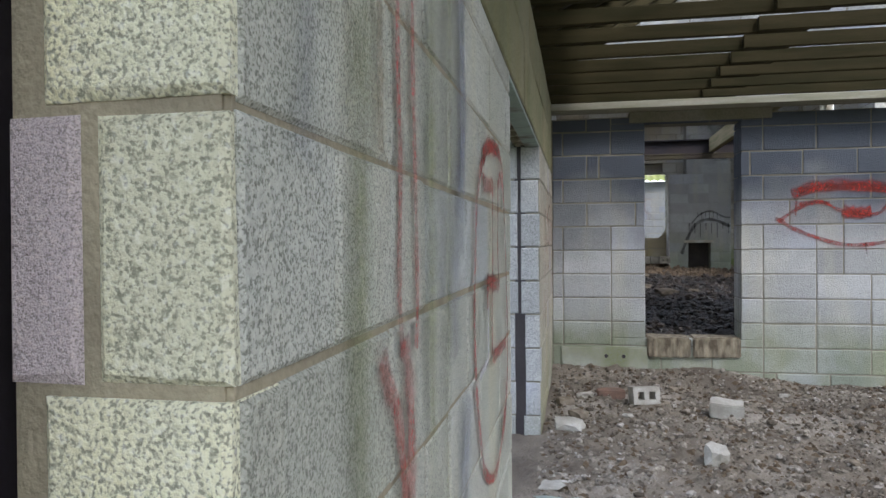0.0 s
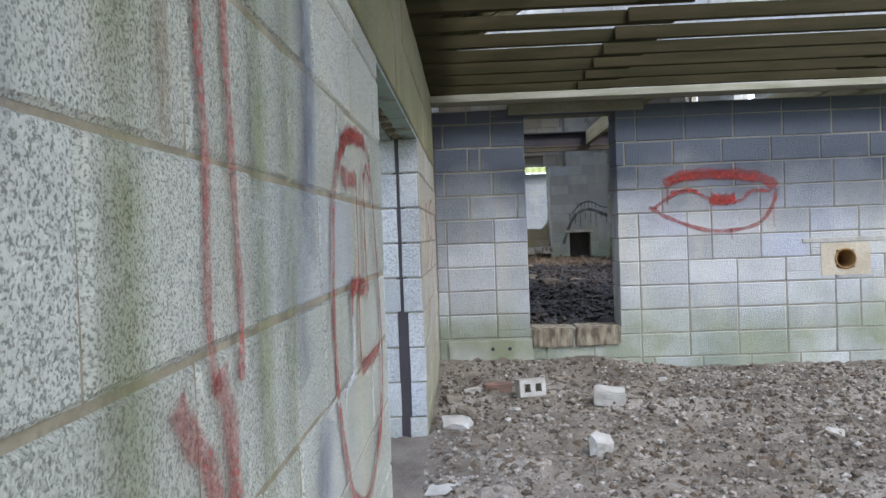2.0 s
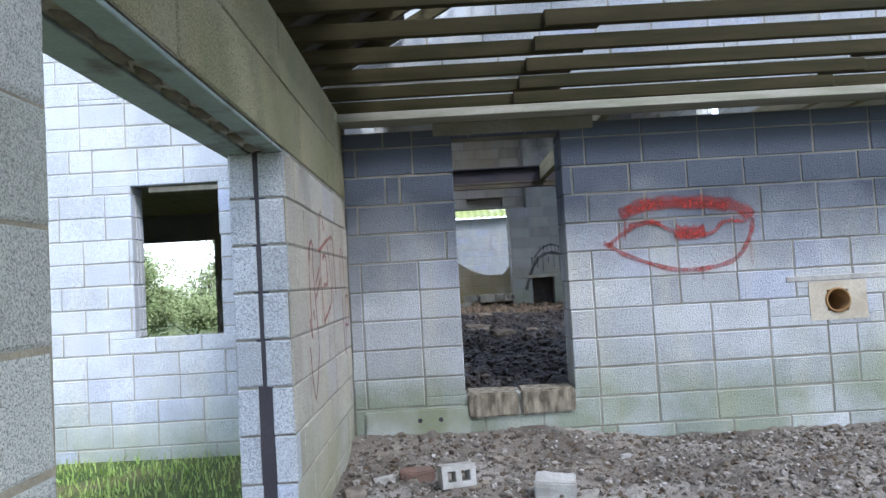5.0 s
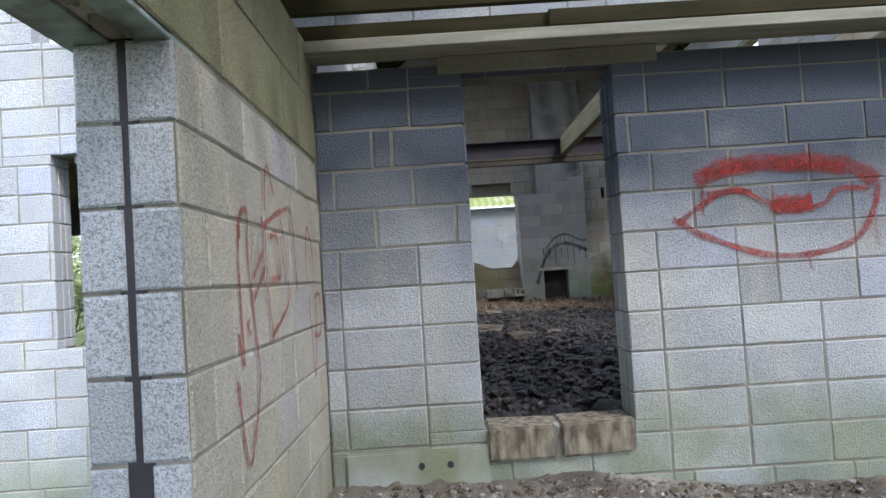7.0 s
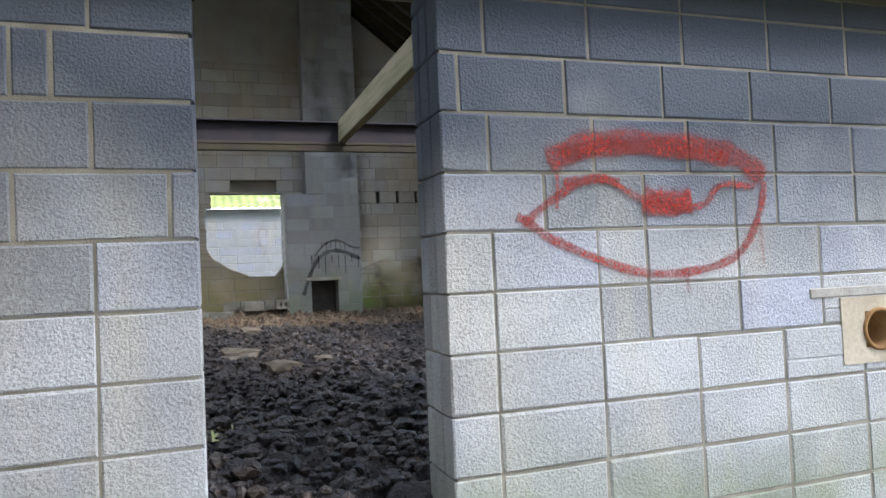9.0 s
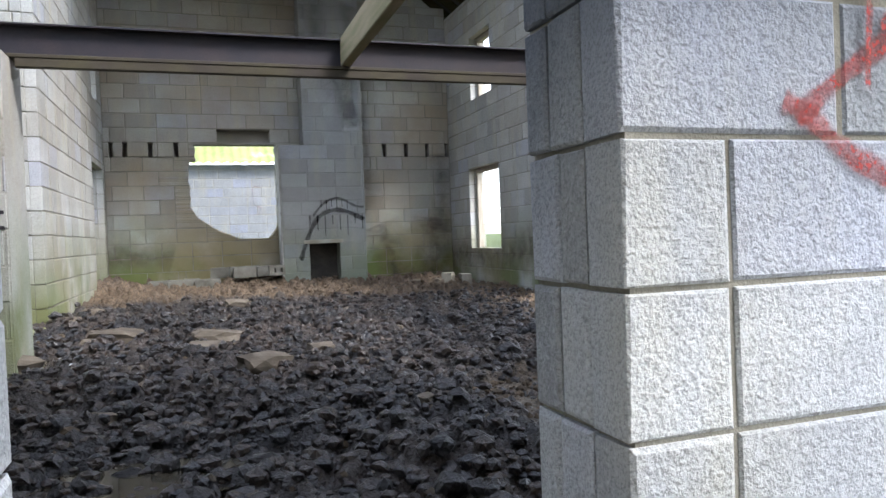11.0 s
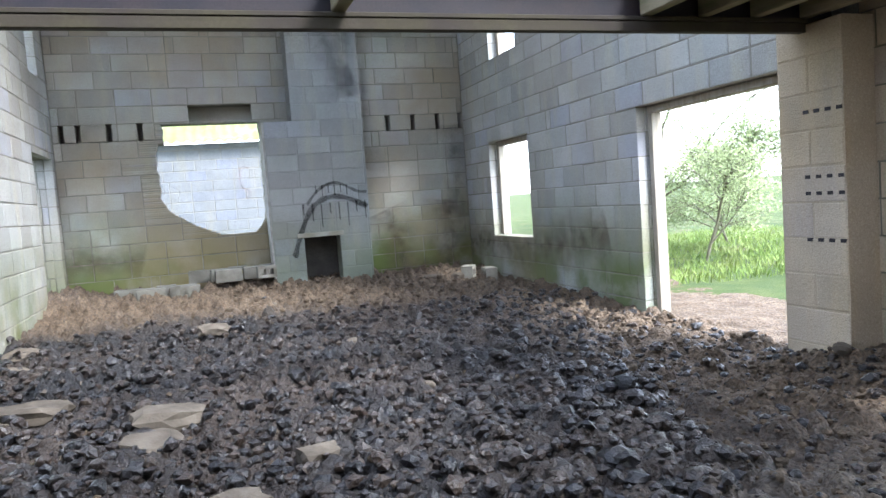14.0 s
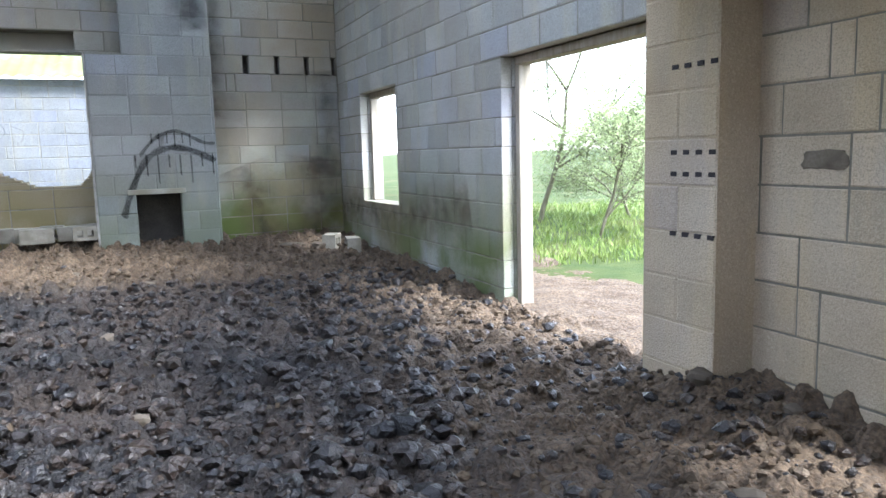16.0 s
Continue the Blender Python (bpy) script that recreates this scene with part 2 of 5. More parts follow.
def block_mesh(w, h, mat, variant, depth=0.1):
    key = (round(w, 2), round(h, 3), mat.name, variant, depth)
    if key not in BLOCK_CACHE:
        rnd = random.Random(str(key))
        j = lambda: rnd.uniform(-0.003, 0.003)
        b = BW + rnd.uniform(0, 0.004)
        outer = [(0, 0), (w, 0), (w, h), (0, h)]
        inner = [(b + j(), b + j()), (w - b + j(), b + j()), (w - b + j(), h - b + j()), (b + j(), h - b + j())]
        v = [(x, j() * 0.3, z) for x, z in inner] + [(x + j() * 0.6, b * 0.8, z + j() * 0.6) for x, z in outer] + [(x, depth, z) for x, z in outer]
        f = [(0, 1, 2, 3)]
        for i in range(4):
            k = (i + 1) % 4
            f += [(4 + i, 4 + k, k, i), (8 + i, 8 + k, 4 + k, 4 + i)]
        BLOCK_CACHE[key] = mesh_of("block", v, f, mat)
    return BLOCK_CACHE[key]


PENDING = []


def wall(name, x, y, turn, length, z0, z1, thick, holes=(), mat=None, course=0.225, blen=0.45, base=0.0, shift=0.0, label="", gap=0.009, pieces=300, keep=(0, 99), reveal=True, mat_fn=None):
    """A block wall whose face runs from (x, y) along the turned x axis; holes (u0, u1, z0, z1) go right through it."""
    rects = [(0, length, z0, z1)]
    for u0, u1, a, b in holes:
        rects = cut(rects, (u0 - 0.012, u1 + 0.012, a - 0.004, b + 0.004))
    core = part(name, boxes_mesh(name, [(u0, u1, 0.006, thick, a, b) for u0, u1, a, b in rects], MORTAR), None, pose(x, y, 0, 0, 0, turn))
    tagged(core, label or "bare grey concrete block wall", "wall", "", "structure")
    PENDING.append((core, length, z0, z1, thick, holes, mat, course, blen, base, shift, gap, pieces, keep, reveal, mat_fn))
    return core


def lay_blocks():
    """The single blocks of all walls: those within keep as parts, the rest joined."""
    for core, length, z0, z1, thick, holes, mat, course, blen, base, shift, gap, pieces, keep, reveal, mat_fn in PENDING:
        rnd = random.Random(core.name)
        rest, count = [], 0
        row = math.floor((z0 - base) / course)
        while base + row * course < z1 - 0.02:
            a, b = base + row * course, base + (row + 1) * course
            u = -blen + (shift + (row % 2) * blen / 2) % blen
            while u < length:
                w = blen
                if rnd.random() < 0.06:
                    w = blen / 2
                elif rnd.random() < 0.05:
                    w = blen * 0.25
                rects = [(max(u, 0) + gap / 2, min(u + w, length) - gap / 2, max(a, z0) + gap / 2, min(b, z1) - gap / 2)]
                u += w
                if rects[0][1] - rects[0][0] < 0.02 or rects[0][3] - rects[0][2] < 0.02:
                    continue
                for h in holes:
                    rects = cut(rects, h)
                out = rnd.uniform(-0.002, 0.003)
                for u0, u1, c, d in rects:
                    mt = mat_fn(u0, c, rnd) if mat_fn else mat
                    me = block_mesh(u1 - u0, d - c, mt, rnd.randrange(3))
                    if count < pieces and keep[0] <= u0 <= keep[1]:
                        part("block", me, core, pose(u0, out, c))
                        count += 1
                    else:
                        rest.append((u0, c, out, me))
            row += 1
        if rest:
            v, f, mats = [], [], []
            for u0, c, out, me in rest:
                f += [tuple(i + len(v) for i in p.vertices) for p in me.polygons]
                mats += [me.materials[0]] * len(me.polygons)
                v += [(p.co.x + u0, p.co.y + out, p.co.z + c) for p in me.vertices]
            kinds = list(dict.fromkeys(mats))
            me = mesh_of("block_courses", v, f, kinds[0])
            for k in kinds[1:]:
                me.materials.append(k)
            me.polygons.foreach_set("material_index", [kinds.index(k) for k in mats])
            tagged(part("block_courses", me, core), "", "", "", "stuff")
        if not reveal:
            continue
        for u0, u1, a, b in holes:
            if b - a < 0.35:
                continue
            row = math.floor((max(a, z0) - base) / course)
            while base + row * course < min(b, z1) - 0.02:
                c, d = max(a, z0, base + row * course) + gap / 2, min(b, z1, base + (row + 1) * course) - gap / 2
                row += 1
                if d - c < 0.02:
                    continue
                mid = 0.103 + (thick - 0.103) * rnd.choice((0.42, 0.5, 0.56))
                for p, q in ((0.106, mid - 0.004), (mid + 0.004, thick - 0.003)):
                    # the face looks into the opening: turned about the upright
                    me = block_mesh(q - p, d - c, mat, rnd.randrange(3), 0.08)
                    if u0 > 0.05:
                        part("block", me, core, Matrix.Translation((u0 + 0.003, p, c)) @ pose(0, 0, 0, 0, 0, 90))
                    if u1 < length - 0.05:
                        part("block", me, core, Matrix.Translation((u1 - 0.003, q, c)) @ pose(0, 0, 0, 0, 0, -90))


# ---- room one ----
YW = 7.58
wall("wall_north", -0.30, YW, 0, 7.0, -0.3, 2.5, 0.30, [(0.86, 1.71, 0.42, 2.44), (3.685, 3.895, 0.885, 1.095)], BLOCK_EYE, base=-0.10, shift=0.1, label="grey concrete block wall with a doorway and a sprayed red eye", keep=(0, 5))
wall("wall_west_near", -0.30, 1.17, 90, 2.20, -0.3, 1.99, 0.20, [], BLOCK_NEAR, base=0.095, shift=0.45, label="rough concrete block wall stained green, with red spray paint")
wall("wall_west_far", -0.30, 5.44, 90, 2.14, -0.3, 1.99, 0.27, [], BLOCK_PIER, base=-0.05, shift=0.2, label="pale concrete block pier wall with red spray paint")
wall("wall_north_upper", -0.6, YW + 0.05, 0, 7.3, 2.62, 4.9, 0.22, [], BLOCK_OUT, base=-0.03, label="pale concrete block wall above the ceiling joists", pieces=60)
wall("wall_west_outer", -6.0, 9.03, 0, 5.40, -0.6, 4.6, 0.28, [(3.41, 4.27, 0.92, 2.42), (3.3, 4.1, 3.3, 4.3)], BLOCK_OUT, base=-0.13, label="pale sunlit concrete block wall with an empty window", pieces=220, keep=(1.5, 6))
tagged(part("wall_outer_return", boxes_mesh("wall_outer_return", [(-0.75, -0.597, 7.58, 9.03, -0.3, 4.6)], BLOCK_OUT)), "pale block return wall", "wall", "", "structure")
# three unseen walls, added with openings that shape the daylight in room one
tagged(part("wall_east_room", boxes_mesh("wall_east_room", [(6.7, 6.95, 6.9, 7.88, -0.3, 2.6), (6.7, 6.95, -3.2, 0.2, -0.3, 2.6), (6.7, 6.95, 0.2, 6.9, 2.45, 2.6)], BLOCK_NEAR)), "unseen concrete block wall, added with a wide opening for daylight", "wall", "", "structure")
tagged(part("wall_south_room", boxes_mesh("wall_south_room", [(-0.6, 0.6, -3.3, -3.0, -0.3, 2.6), (5.4, 6.95, -3.3, -3.0, -0.3, 2.6), (0.6, 5.4, -3.3, -3.0, 2.3, 2.6)], BLOCK_NEAR)), "unseen concrete block wall, added with a wide opening for daylight", "wall", "", "structure")
tagged(part("wall_west_back", boxes_mesh("wall_west_back", [(-0.59, -0.3, -3.0, -1.9, -0.3, 2.6), (-0.59, -0.3, -1.9, 1.17, 2.3, 2.6)], BLOCK_NEAR)), "unseen concrete block wall, added beside an opening for daylight", "wall", "", "structure")

wall("wall_west_band", -0.298, 1.17, 90, 6.41, 1.99, 2.64, 0.292, [], BLOCK_BAND, 0.33, 0.9, 1.99, 0.2, "yellow-brown rendered lintel band over the opening", gap=0.004)

# ---- room two ----
YF, XE, XW = 19.42, 5.33, -0.62
hole_strips = []
for k in range(54):
    za = 1.41 + k * 0.03
    f = (k + 0.5) / 54
    left = 0.68 + 0.80 * max(0, 1 - f / 0.42) ** 2.2 + 0.012 * math.sin(k * 0.9) + 0.01 * math.sin(k * 0.31) + (0.10 if f > 0.83 else 0)
    right = 2.11 - 0.16 * max(0, 1 - f / 0.12) + 0.01 * math.sin(k * 0.7)
    hole_strips.append((left - XW, right - XW, za, za + 0.0301))
putlogs = [(xx - XW - 0.035, xx - XW + 0.035, 2.825, 3.06) for xx in (-0.51, -0.30, 0.09, 0.49, 4.08, 4.49, 4.90, 5.28)]


wall("wall_far", XW - 0.0, YF, 0, XE - XW, 0.0, 5.6, 0.28, hole_strips + putlogs + [(1.77, 2.65, 3.06, 3.29)], BLOCK_FAR, 0.24, 0.48, 0.18, 0.1, "tall concrete block gable wall with a broken hole and joist pockets", reveal=False)
wall("wall_east", XE, YF, -90, YF - 7.88, 0.0, 5.4, 0.29, [(1.0, 2.32, 1.10, 2.48), (1.22, 2.12, 3.65, 4.7), (4.3, 5.3, 3.65, 4.7), (4.80, 6.92, 0.3, 2.46), (8.62, 11.2, 0.57, 2.42)], BLOCK_RIGHT, 0.24, 0.48, 0.05, 0.0, "tall concrete block wall with windows and a wide doorway", pieces=300, keep=(0, 11),
     mat_fn=lambda u, z, rnd: BLOCK_WARM_LIT if u > 6.9 else BLOCK_RIGHT)
# the last two openings are out of view, added to let daylight in
wall("wall_west", XW, 9.33, 90, YF - 9.33, 0.0, 5.4, 0.29, [(8.75, 9.9, 0.7, 2.6), (9.05, 9.6, 3.62, 4.6), (3.3, 5.2, 0.6, 5.0), (0.3, 2.6, 0.6, 5.0)], BLOCK_RIGHT, 0.24, 0.48, 0.05, 0.1, "concrete block wall with empty windows and two added unseen openings", pieces=150, keep=(3, 12))
tagged(part("wall_inner_south", boxes_mesh("wall_inner_south", [(-1.4, -0.31, 9.05, 9.32, 0, 5.4), (-0.58, -0.31, 7.89, 9.05, 0, 5.4)], BLOCK_RIGHT)), "concrete block wall", "wall", "", "structure")
wall("chimney_breast", 2.14, 18.95, 0, 1.43, 0.2, 2.965, 0.46, [(0.44, 0.96, 0.2, 1.275)], BLOCK_CHIM, 0.24, 0.48, 0.325, 0.2, "concrete block chimney breast with a small fireplace opening", reveal=False)
wall("chimney_stack", 2.54, 18.965, 0, 1.03, 2.965, 7.0, 0.445, [], BLOCK_CHIM, 0.24, 0.48, 0.325, 0.1, "narrower chimney stack above the breast", reveal=False)
wall("pier_east", XE - 0.27, 12.52, -90, 0.53, 0.2, 2.66, 0.27, [], BLOCK_WARM_LIT, 0.24, 0.53, 0.05, 0.0, "concrete block pier that carries the steel beam", reveal=False)
wall("pier_west", XW, 12.0, 0, 0.27, 0.2, 2.66, 0.53, [], BLOCK_RIGHT, 0.24, 0.48, 0.05, 0.0, "concrete block pier that carries the steel beam", reveal=False)
tagged(part("chimney_back", boxes_mesh("chimney_back", [(2.52, 3.16, 19.34, 19.41, 0.2, 1.4)], ROOF_AND_RECESS)), "dark back of the fireplace", "wall", "", "structure")

# roofs
RZ = 8.0
for nm, xa, xb in (("roof_west", -1.7, 2.1), ("roof_east", 5.95, 2.1)):
    v = [(xa, 15.4, 5.2), (xb, 15.0, RZ), (xb, 21.0, RZ), (xa, 21.0, 5.2), (xa, 15.4, 5.28), (xb, 15.0, RZ + 0.08), (xb, 21.0, RZ + 0.08), (xa, 21.0, 5.28)]
    ob = part(nm, mesh_of(nm, v, [(0, 1, 2, 3), (7, 6, 5, 4), (0, 4, 5, 1), (1, 5, 6, 2), (2, 6, 7, 3), (3, 7, 4, 0)], ROOF_AND_RECESS))
    tagged(ob, "dark roof covering on timber rafters", "roof", "", "structure")
    run = xb - xa
    ang = math.degrees(math.atan2(RZ - 5.2, abs(run)))
    me = boxes_mesh("rafter", [(0, math.hypot(run, RZ - 5.2), -0.025, 0.025, -0.16, -0.01)], TIMBER)
    for k in range(27):
        part("rafter", me, ob, pose(xa, 8.0 + k * 0.48, 5.2, 0, -ang, 0) if run > 0 else pose(xa, 8.0 + k * 0.48, 5.2, 0, 0, 180) @ pose(0, 0, 0, 0, -ang, 0))
for nm, yy in (("gable_far", 19.47), ("gable_near", 7.7)):
    tagged(part(nm, mesh_of(nm, [(-1.4, yy, 5.2), (5.6, yy, 5.2), (2.1, yy, RZ - 0.02), (-1.4, yy + 0.2, 5.2), (5.6, yy + 0.2, 5.2), (2.1, yy + 0.2, RZ - 0.02)], [(0, 1, 2), (5, 4, 3), (0, 3, 4, 1), (1, 4, 5, 2), (2, 5, 3, 0)], BLOCK_FAR)), "block gable under the roof", "wall", "", "structure")

# steel beam and floor joists
beam = part("steel_beam", None)
tagged(beam, "dark painted steel beam with a rusty mossy lower flange", "beam")
part("web", boxes_mesh("web", [(XW + 0.02, XE - 0.01, 12.29, 12.31, 2.69, 2.89)], STEEL), beam)
part("upper_flange", bm_mesh("upper_flange", bevel_box(XW + 0.02, XE - 0.01, 12.23, 12.37, 2.89, 2.905, 0.003), STEEL), beam)
part("lower_flange", bm_mesh("lower_flange", bevel_box(XW + 0.02, XE - 0.01, 12.22, 12.38, 2.665, 2.69, 0.003), STEEL_MOSS), beam)
part("timber_packer", bm_mesh("timber_packer", bevel_box(XW + 0.3, XE - 0.3, 12.225, 12.285, 2.60, 2.662, 0.004), STEEL_MOSS), beam)
joist = part("floor_joist", bm_mesh("floor_joist", bevel_box(-0.04, 0.04, 7.9, 12.27, 2.70, 2.92, 0.006), TIMBER_Y))
tagged(joist, "weathered sawn timber floor joist resting on the steel beam", "joist", "floor joists")
joist.location.x = 1.97
for xx in (3.84, 4.26, 4.66, 5.06):
    copy_thing(joist, pose(xx, 0, 0))
deck = part("ceiling", boxes_mesh("ceiling", [(3.78, XE, 11.4, 12.27, 2.925, 2.95)], TIMBER_Y))
tagged(deck, "old timber floor boards above the joists", "ceiling", "", "structure")

# ---- ground ----
rs = np.random.RandomState(5)


TABLES = {}


def vnoise(X, Y, scale, seed):
    """Smooth value noise on arrays."""
    if seed not in TABLES:
        TABLES[seed] = np.random.RandomState(seed).rand(256, 256)
    tab = TABLES[seed]
    x, y = X * scale + 57.3, Y * scale + 91.7
    xi, yi = np.floor(x).astype(int), np.floor(y).astype(int)
    fx, fy = x - xi, y - yi
    fx, fy = fx * fx * (3 - 2 * fx), fy * fy * (3 - 2 * fy)
    g = lambda a, b: tab[a % 256, b % 256]
    return (g(xi, yi) * (1 - fx) + g(xi + 1, yi) * fx) * (1 - fy) + (g(xi, yi + 1) * (1 - fx) + g(xi + 1, yi + 1) * fx) * fy


def sheet(name, xs, ys, zfn, mat, smooth=True):
    X, Y = np.meshgrid(xs, ys)
    Z = zfn(X, Y)
    ny, nx = X.shape
    idx = np.arange(nx * ny).reshape(ny, nx)
    faces = np.stack([idx[:-1, :-1], idx[:-1, 1:], idx[1:, 1:], idx[1:, :-1]], -1).reshape(-1, 4)
    me = mesh_of(name, np.stack([X, Y, Z], -1).reshape(-1, 3).tolist(), faces.tolist(), mat, smooth)
    return new(name, me)


def smooth_step(v, a, b):
    f = np.clip((v - a) / (b - a), 0, 1)
    return f * f * (3 - 2 * f)


def clods(X, Y, n, rmin, rmax, area, dens, seed, hk=0.7):
    """Height of overlapping lumps on a grid."""
    r = np.random.RandomState(seed)
    Z = np.zeros_like(X)
    xs, ys = X[0], Y[:, 0]
    for _ in range(n):
        cx, cy = r.uniform(area[0], area[1]), r.uniform(area[2], area[3])
        rad = rmin + (rmax - rmin) * r.rand() ** 2.5
        keep = r.rand() < dens(cx, cy)
        asp, th, hh = r.uniform(0.6, 1.0), r.uniform(0, 3.14), r.uniform(0.6, 1.1)
        if not keep:
            continue
        i0, i1 = np.searchsorted(xs, (cx - rad, cx + rad))
        j0, j1 = np.searchsorted(ys, (cy - rad, cy + rad))
        if i1 - i0 < 2 or j1 - j0 < 2:
            continue
        dx, dy = X[j0:j1, i0:i1] - cx, Y[j0:j1, i0:i1] - cy
        a, b = dx * math.cos(th) + dy * math.sin(th), (-dx * math.sin(th) + dy * math.cos(th)) / asp
        q = np.clip(1 - (a * a + b * b) / rad ** 2, 0, 1) ** 0.4 * rad * hk * hh
        Z[j0:j1, i0:i1] = np.maximum(Z[j0:j1, i0:i1], q)
    return Z


def mud_density(x, y):
    d = 1.0
    if y > 16.4 or x > 3.1 + (y - 10.5) * 0.35:
        d = 0.22
    if y < 10.6 and x > 2.2:
        d = 0.18
    return d


def mud_z(X, Y):
    z = 0.40 + 0.16 * smooth_step(Y, 14, 20) + 0.10 * smooth_step(Y, 9, 12) * smooth_step(3.8 - X, 0, 2.5)
    z += 0.16 * smooth_step(-X, -0.6, 1.0) * smooth_step(Y, 15, 20)
    z += 0.10 * (vnoise(X, Y, 0.9, 1) - 0.5) + 0.05 * (vnoise(X, Y, 3, 2) - 0.5) + 0.018 * (vnoise(X, Y, 14, 3) - 0.5) + 0.012 * vnoise(X, Y, 32, 4)
    z += 0.09 * smooth_step(X, 4.6, 5.3) * (Y < 12.6) * (0.5 + vnoise(X, Y, 2.2, 8)) * smooth_step(Y, 11, 12)
    z += clods(X, Y, 17000, 0.025, 0.11, (-1.1, 5.4, 7.9, 20.3), mud_density, 11, 0.95)
    z += 0.5 * clods(X, Y, 9000, 0.025, 0.06, (-1.1, 5.4, 7.9, 16.5), lambda x, y: 0.9, 12)
    lump = np.clip(z - 0.47, 0, 0.2) / 0.1
    z += lump * (0.05 * (vnoise(X, Y, 26, 41) - 0.5) + 0.035 * (vnoise(X, Y, 48, 42) - 0.5)) + 0.022 * np.abs(vnoise(X, Y, 19, 43) - 0.5)
    z -= 0.06 * smooth_step(X, 5.6, 6.6)
    return z


def mud_material():
    m, nt, b = shader("churned_mud", 0.8)
    big = ramp(nt, tex(nt, "noise", 0.8, 5, seed=4.0), 0.42, 0.6)
    wet = mix(nt, big, (0.012, 0.0115, 0.013), (0.040, 0.027, 0.019))
    dry = mix(nt, ramp(nt, tex(nt, "noise", 5, 6), 0.35, 0.65), (0.12, 0.082, 0.05), (0.20, 0.145, 0.095))
    f1 = axis(nt, 1, 15.9, 17.2)
    f2 = axis(nt, 0, 3.2, 4.3)
    f3 = calc(nt, "MULTIPLY", axis(nt, 0, 2.1, 2.7), axis(nt, 1, 11.0, 10.0))
    f = calc(nt, "MAXIMUM", f1, f2)
    tan = mix(nt, ramp(nt, tex(nt, "noise", 6, 6), 0.35, 0.65), (0.27, 0.215, 0.15), (0.36, 0.295, 0.22))
    col = mix(nt, f3, mix(nt, f, wet, dry), tan)
    f = calc(nt, "MAXIMUM", f, f3)
    g = tex(nt, "noise", 45, 5)
    col = mix(nt, calc(nt, "MULTIPLY", ramp(nt, g, 0.35, 0.6), 0.55), col, (0.014, 0.012, 0.011))
    crumbs = ramp(nt, tex(nt, "noise", 28, 4, seed=6), 0.62, 0.68)
    col = mix(nt, calc(nt, "MULTIPLY", crumbs, 0.2), col, (0.16, 0.145, 0.13))
    nt.links.new(col, b.inputs["Base Color"])
    nt.links.new(mix(nt, f, ramp(nt, tex(nt, "noise", 9, 4), 0.4, 0.6, (0.35, 0.35, 0.35, 1), (0.75, 0.75, 0.75, 1)), (0.95, 0.95, 0.95)), b.inputs["Roughness"])
    bump(nt, b, g, 1.0, 0.03)
    return m


MUD = mud_material()
mud = sheet("floor_mud", np.concatenate([np.arange(-1.2, 5.6, 0.02), np.linspace(5.6, 7.0, 30)]), np.concatenate([np.arange(7.7, 15, 0.018), np.linspace(15, 19.6, 190)]), mud_z, MUD)
tagged(mud, "churned dark mud floor, drier and browner by the walls", "floor", "", "structure")

LITTER = mixed("litter_floor", (0.24, 0.21, 0.175), (0.10, 0.085, 0.07), 2, 0.95, 70, 1.0, 0.02, None, 0, (0.32, 0.295, 0.26))


def litter_z(X, Y):
    z = 0.02 + 0.06 * (vnoise(X, Y, 1.1, 21) - 0.5) + 0.03 * vnoise(X, Y, 6, 22) + 0.015 * vnoise(X, Y, 24, 23)
    z += 0.12 * smooth_step(Y, 6.9, 7.5) * smooth_step(2.0 - X, 0, 1.0)
    return z + clods(X, Y, 9000, 0.015, 0.05, (-0.3, 6.6, 2.0, 7.6), lambda x, y: 1.0, 13, 0.5) + 0.012 * vnoise(X, Y, 45, 24)


litter = sheet("floor_litter", np.concatenate([np.arange(-0.62, 4, 0.022), np.linspace(4.02, 6.72, 70)]), np.concatenate([np.linspace(-3.2, 3, 80), np.arange(3.02, 7.6, 0.022)]), litter_z, LITTER)
tagged(litter, "dry dirt floor strewn with gravel and broken bits", "floor", "", "structure")

GRASS = mixed("grass_ground", (0.045, 0.07, 0.02), (0.08, 0.10, 0.03), 2, 0.9, 40, 0.8, 0.02, None, 0, (0.12, 0.11, 0.05))
near = np.arange(-30, 40.01, 0.5)
spread = np.concatenate([[-3000, -1200, -500, -200, -100, -60], near, [60, 90, 160, 300, 700, 1500, 3000]])


def land_z(X, Y):
    z = -0.22 + 0.10 * (vnoise(X, Y, 0.7, 31) - 0.5) * (np.abs(X) < 60)
    return z + 0.55 * smooth_step(X, 5.4, 6.5) * smooth_step(Y, 7.0, 9.0) - 1.2 * smooth_step(X, 14, 45)


land = sheet("ground", spread, spread, land_z, GRASS)
tagged(land, "grassy field round the ruin", "ground", "", "structure")

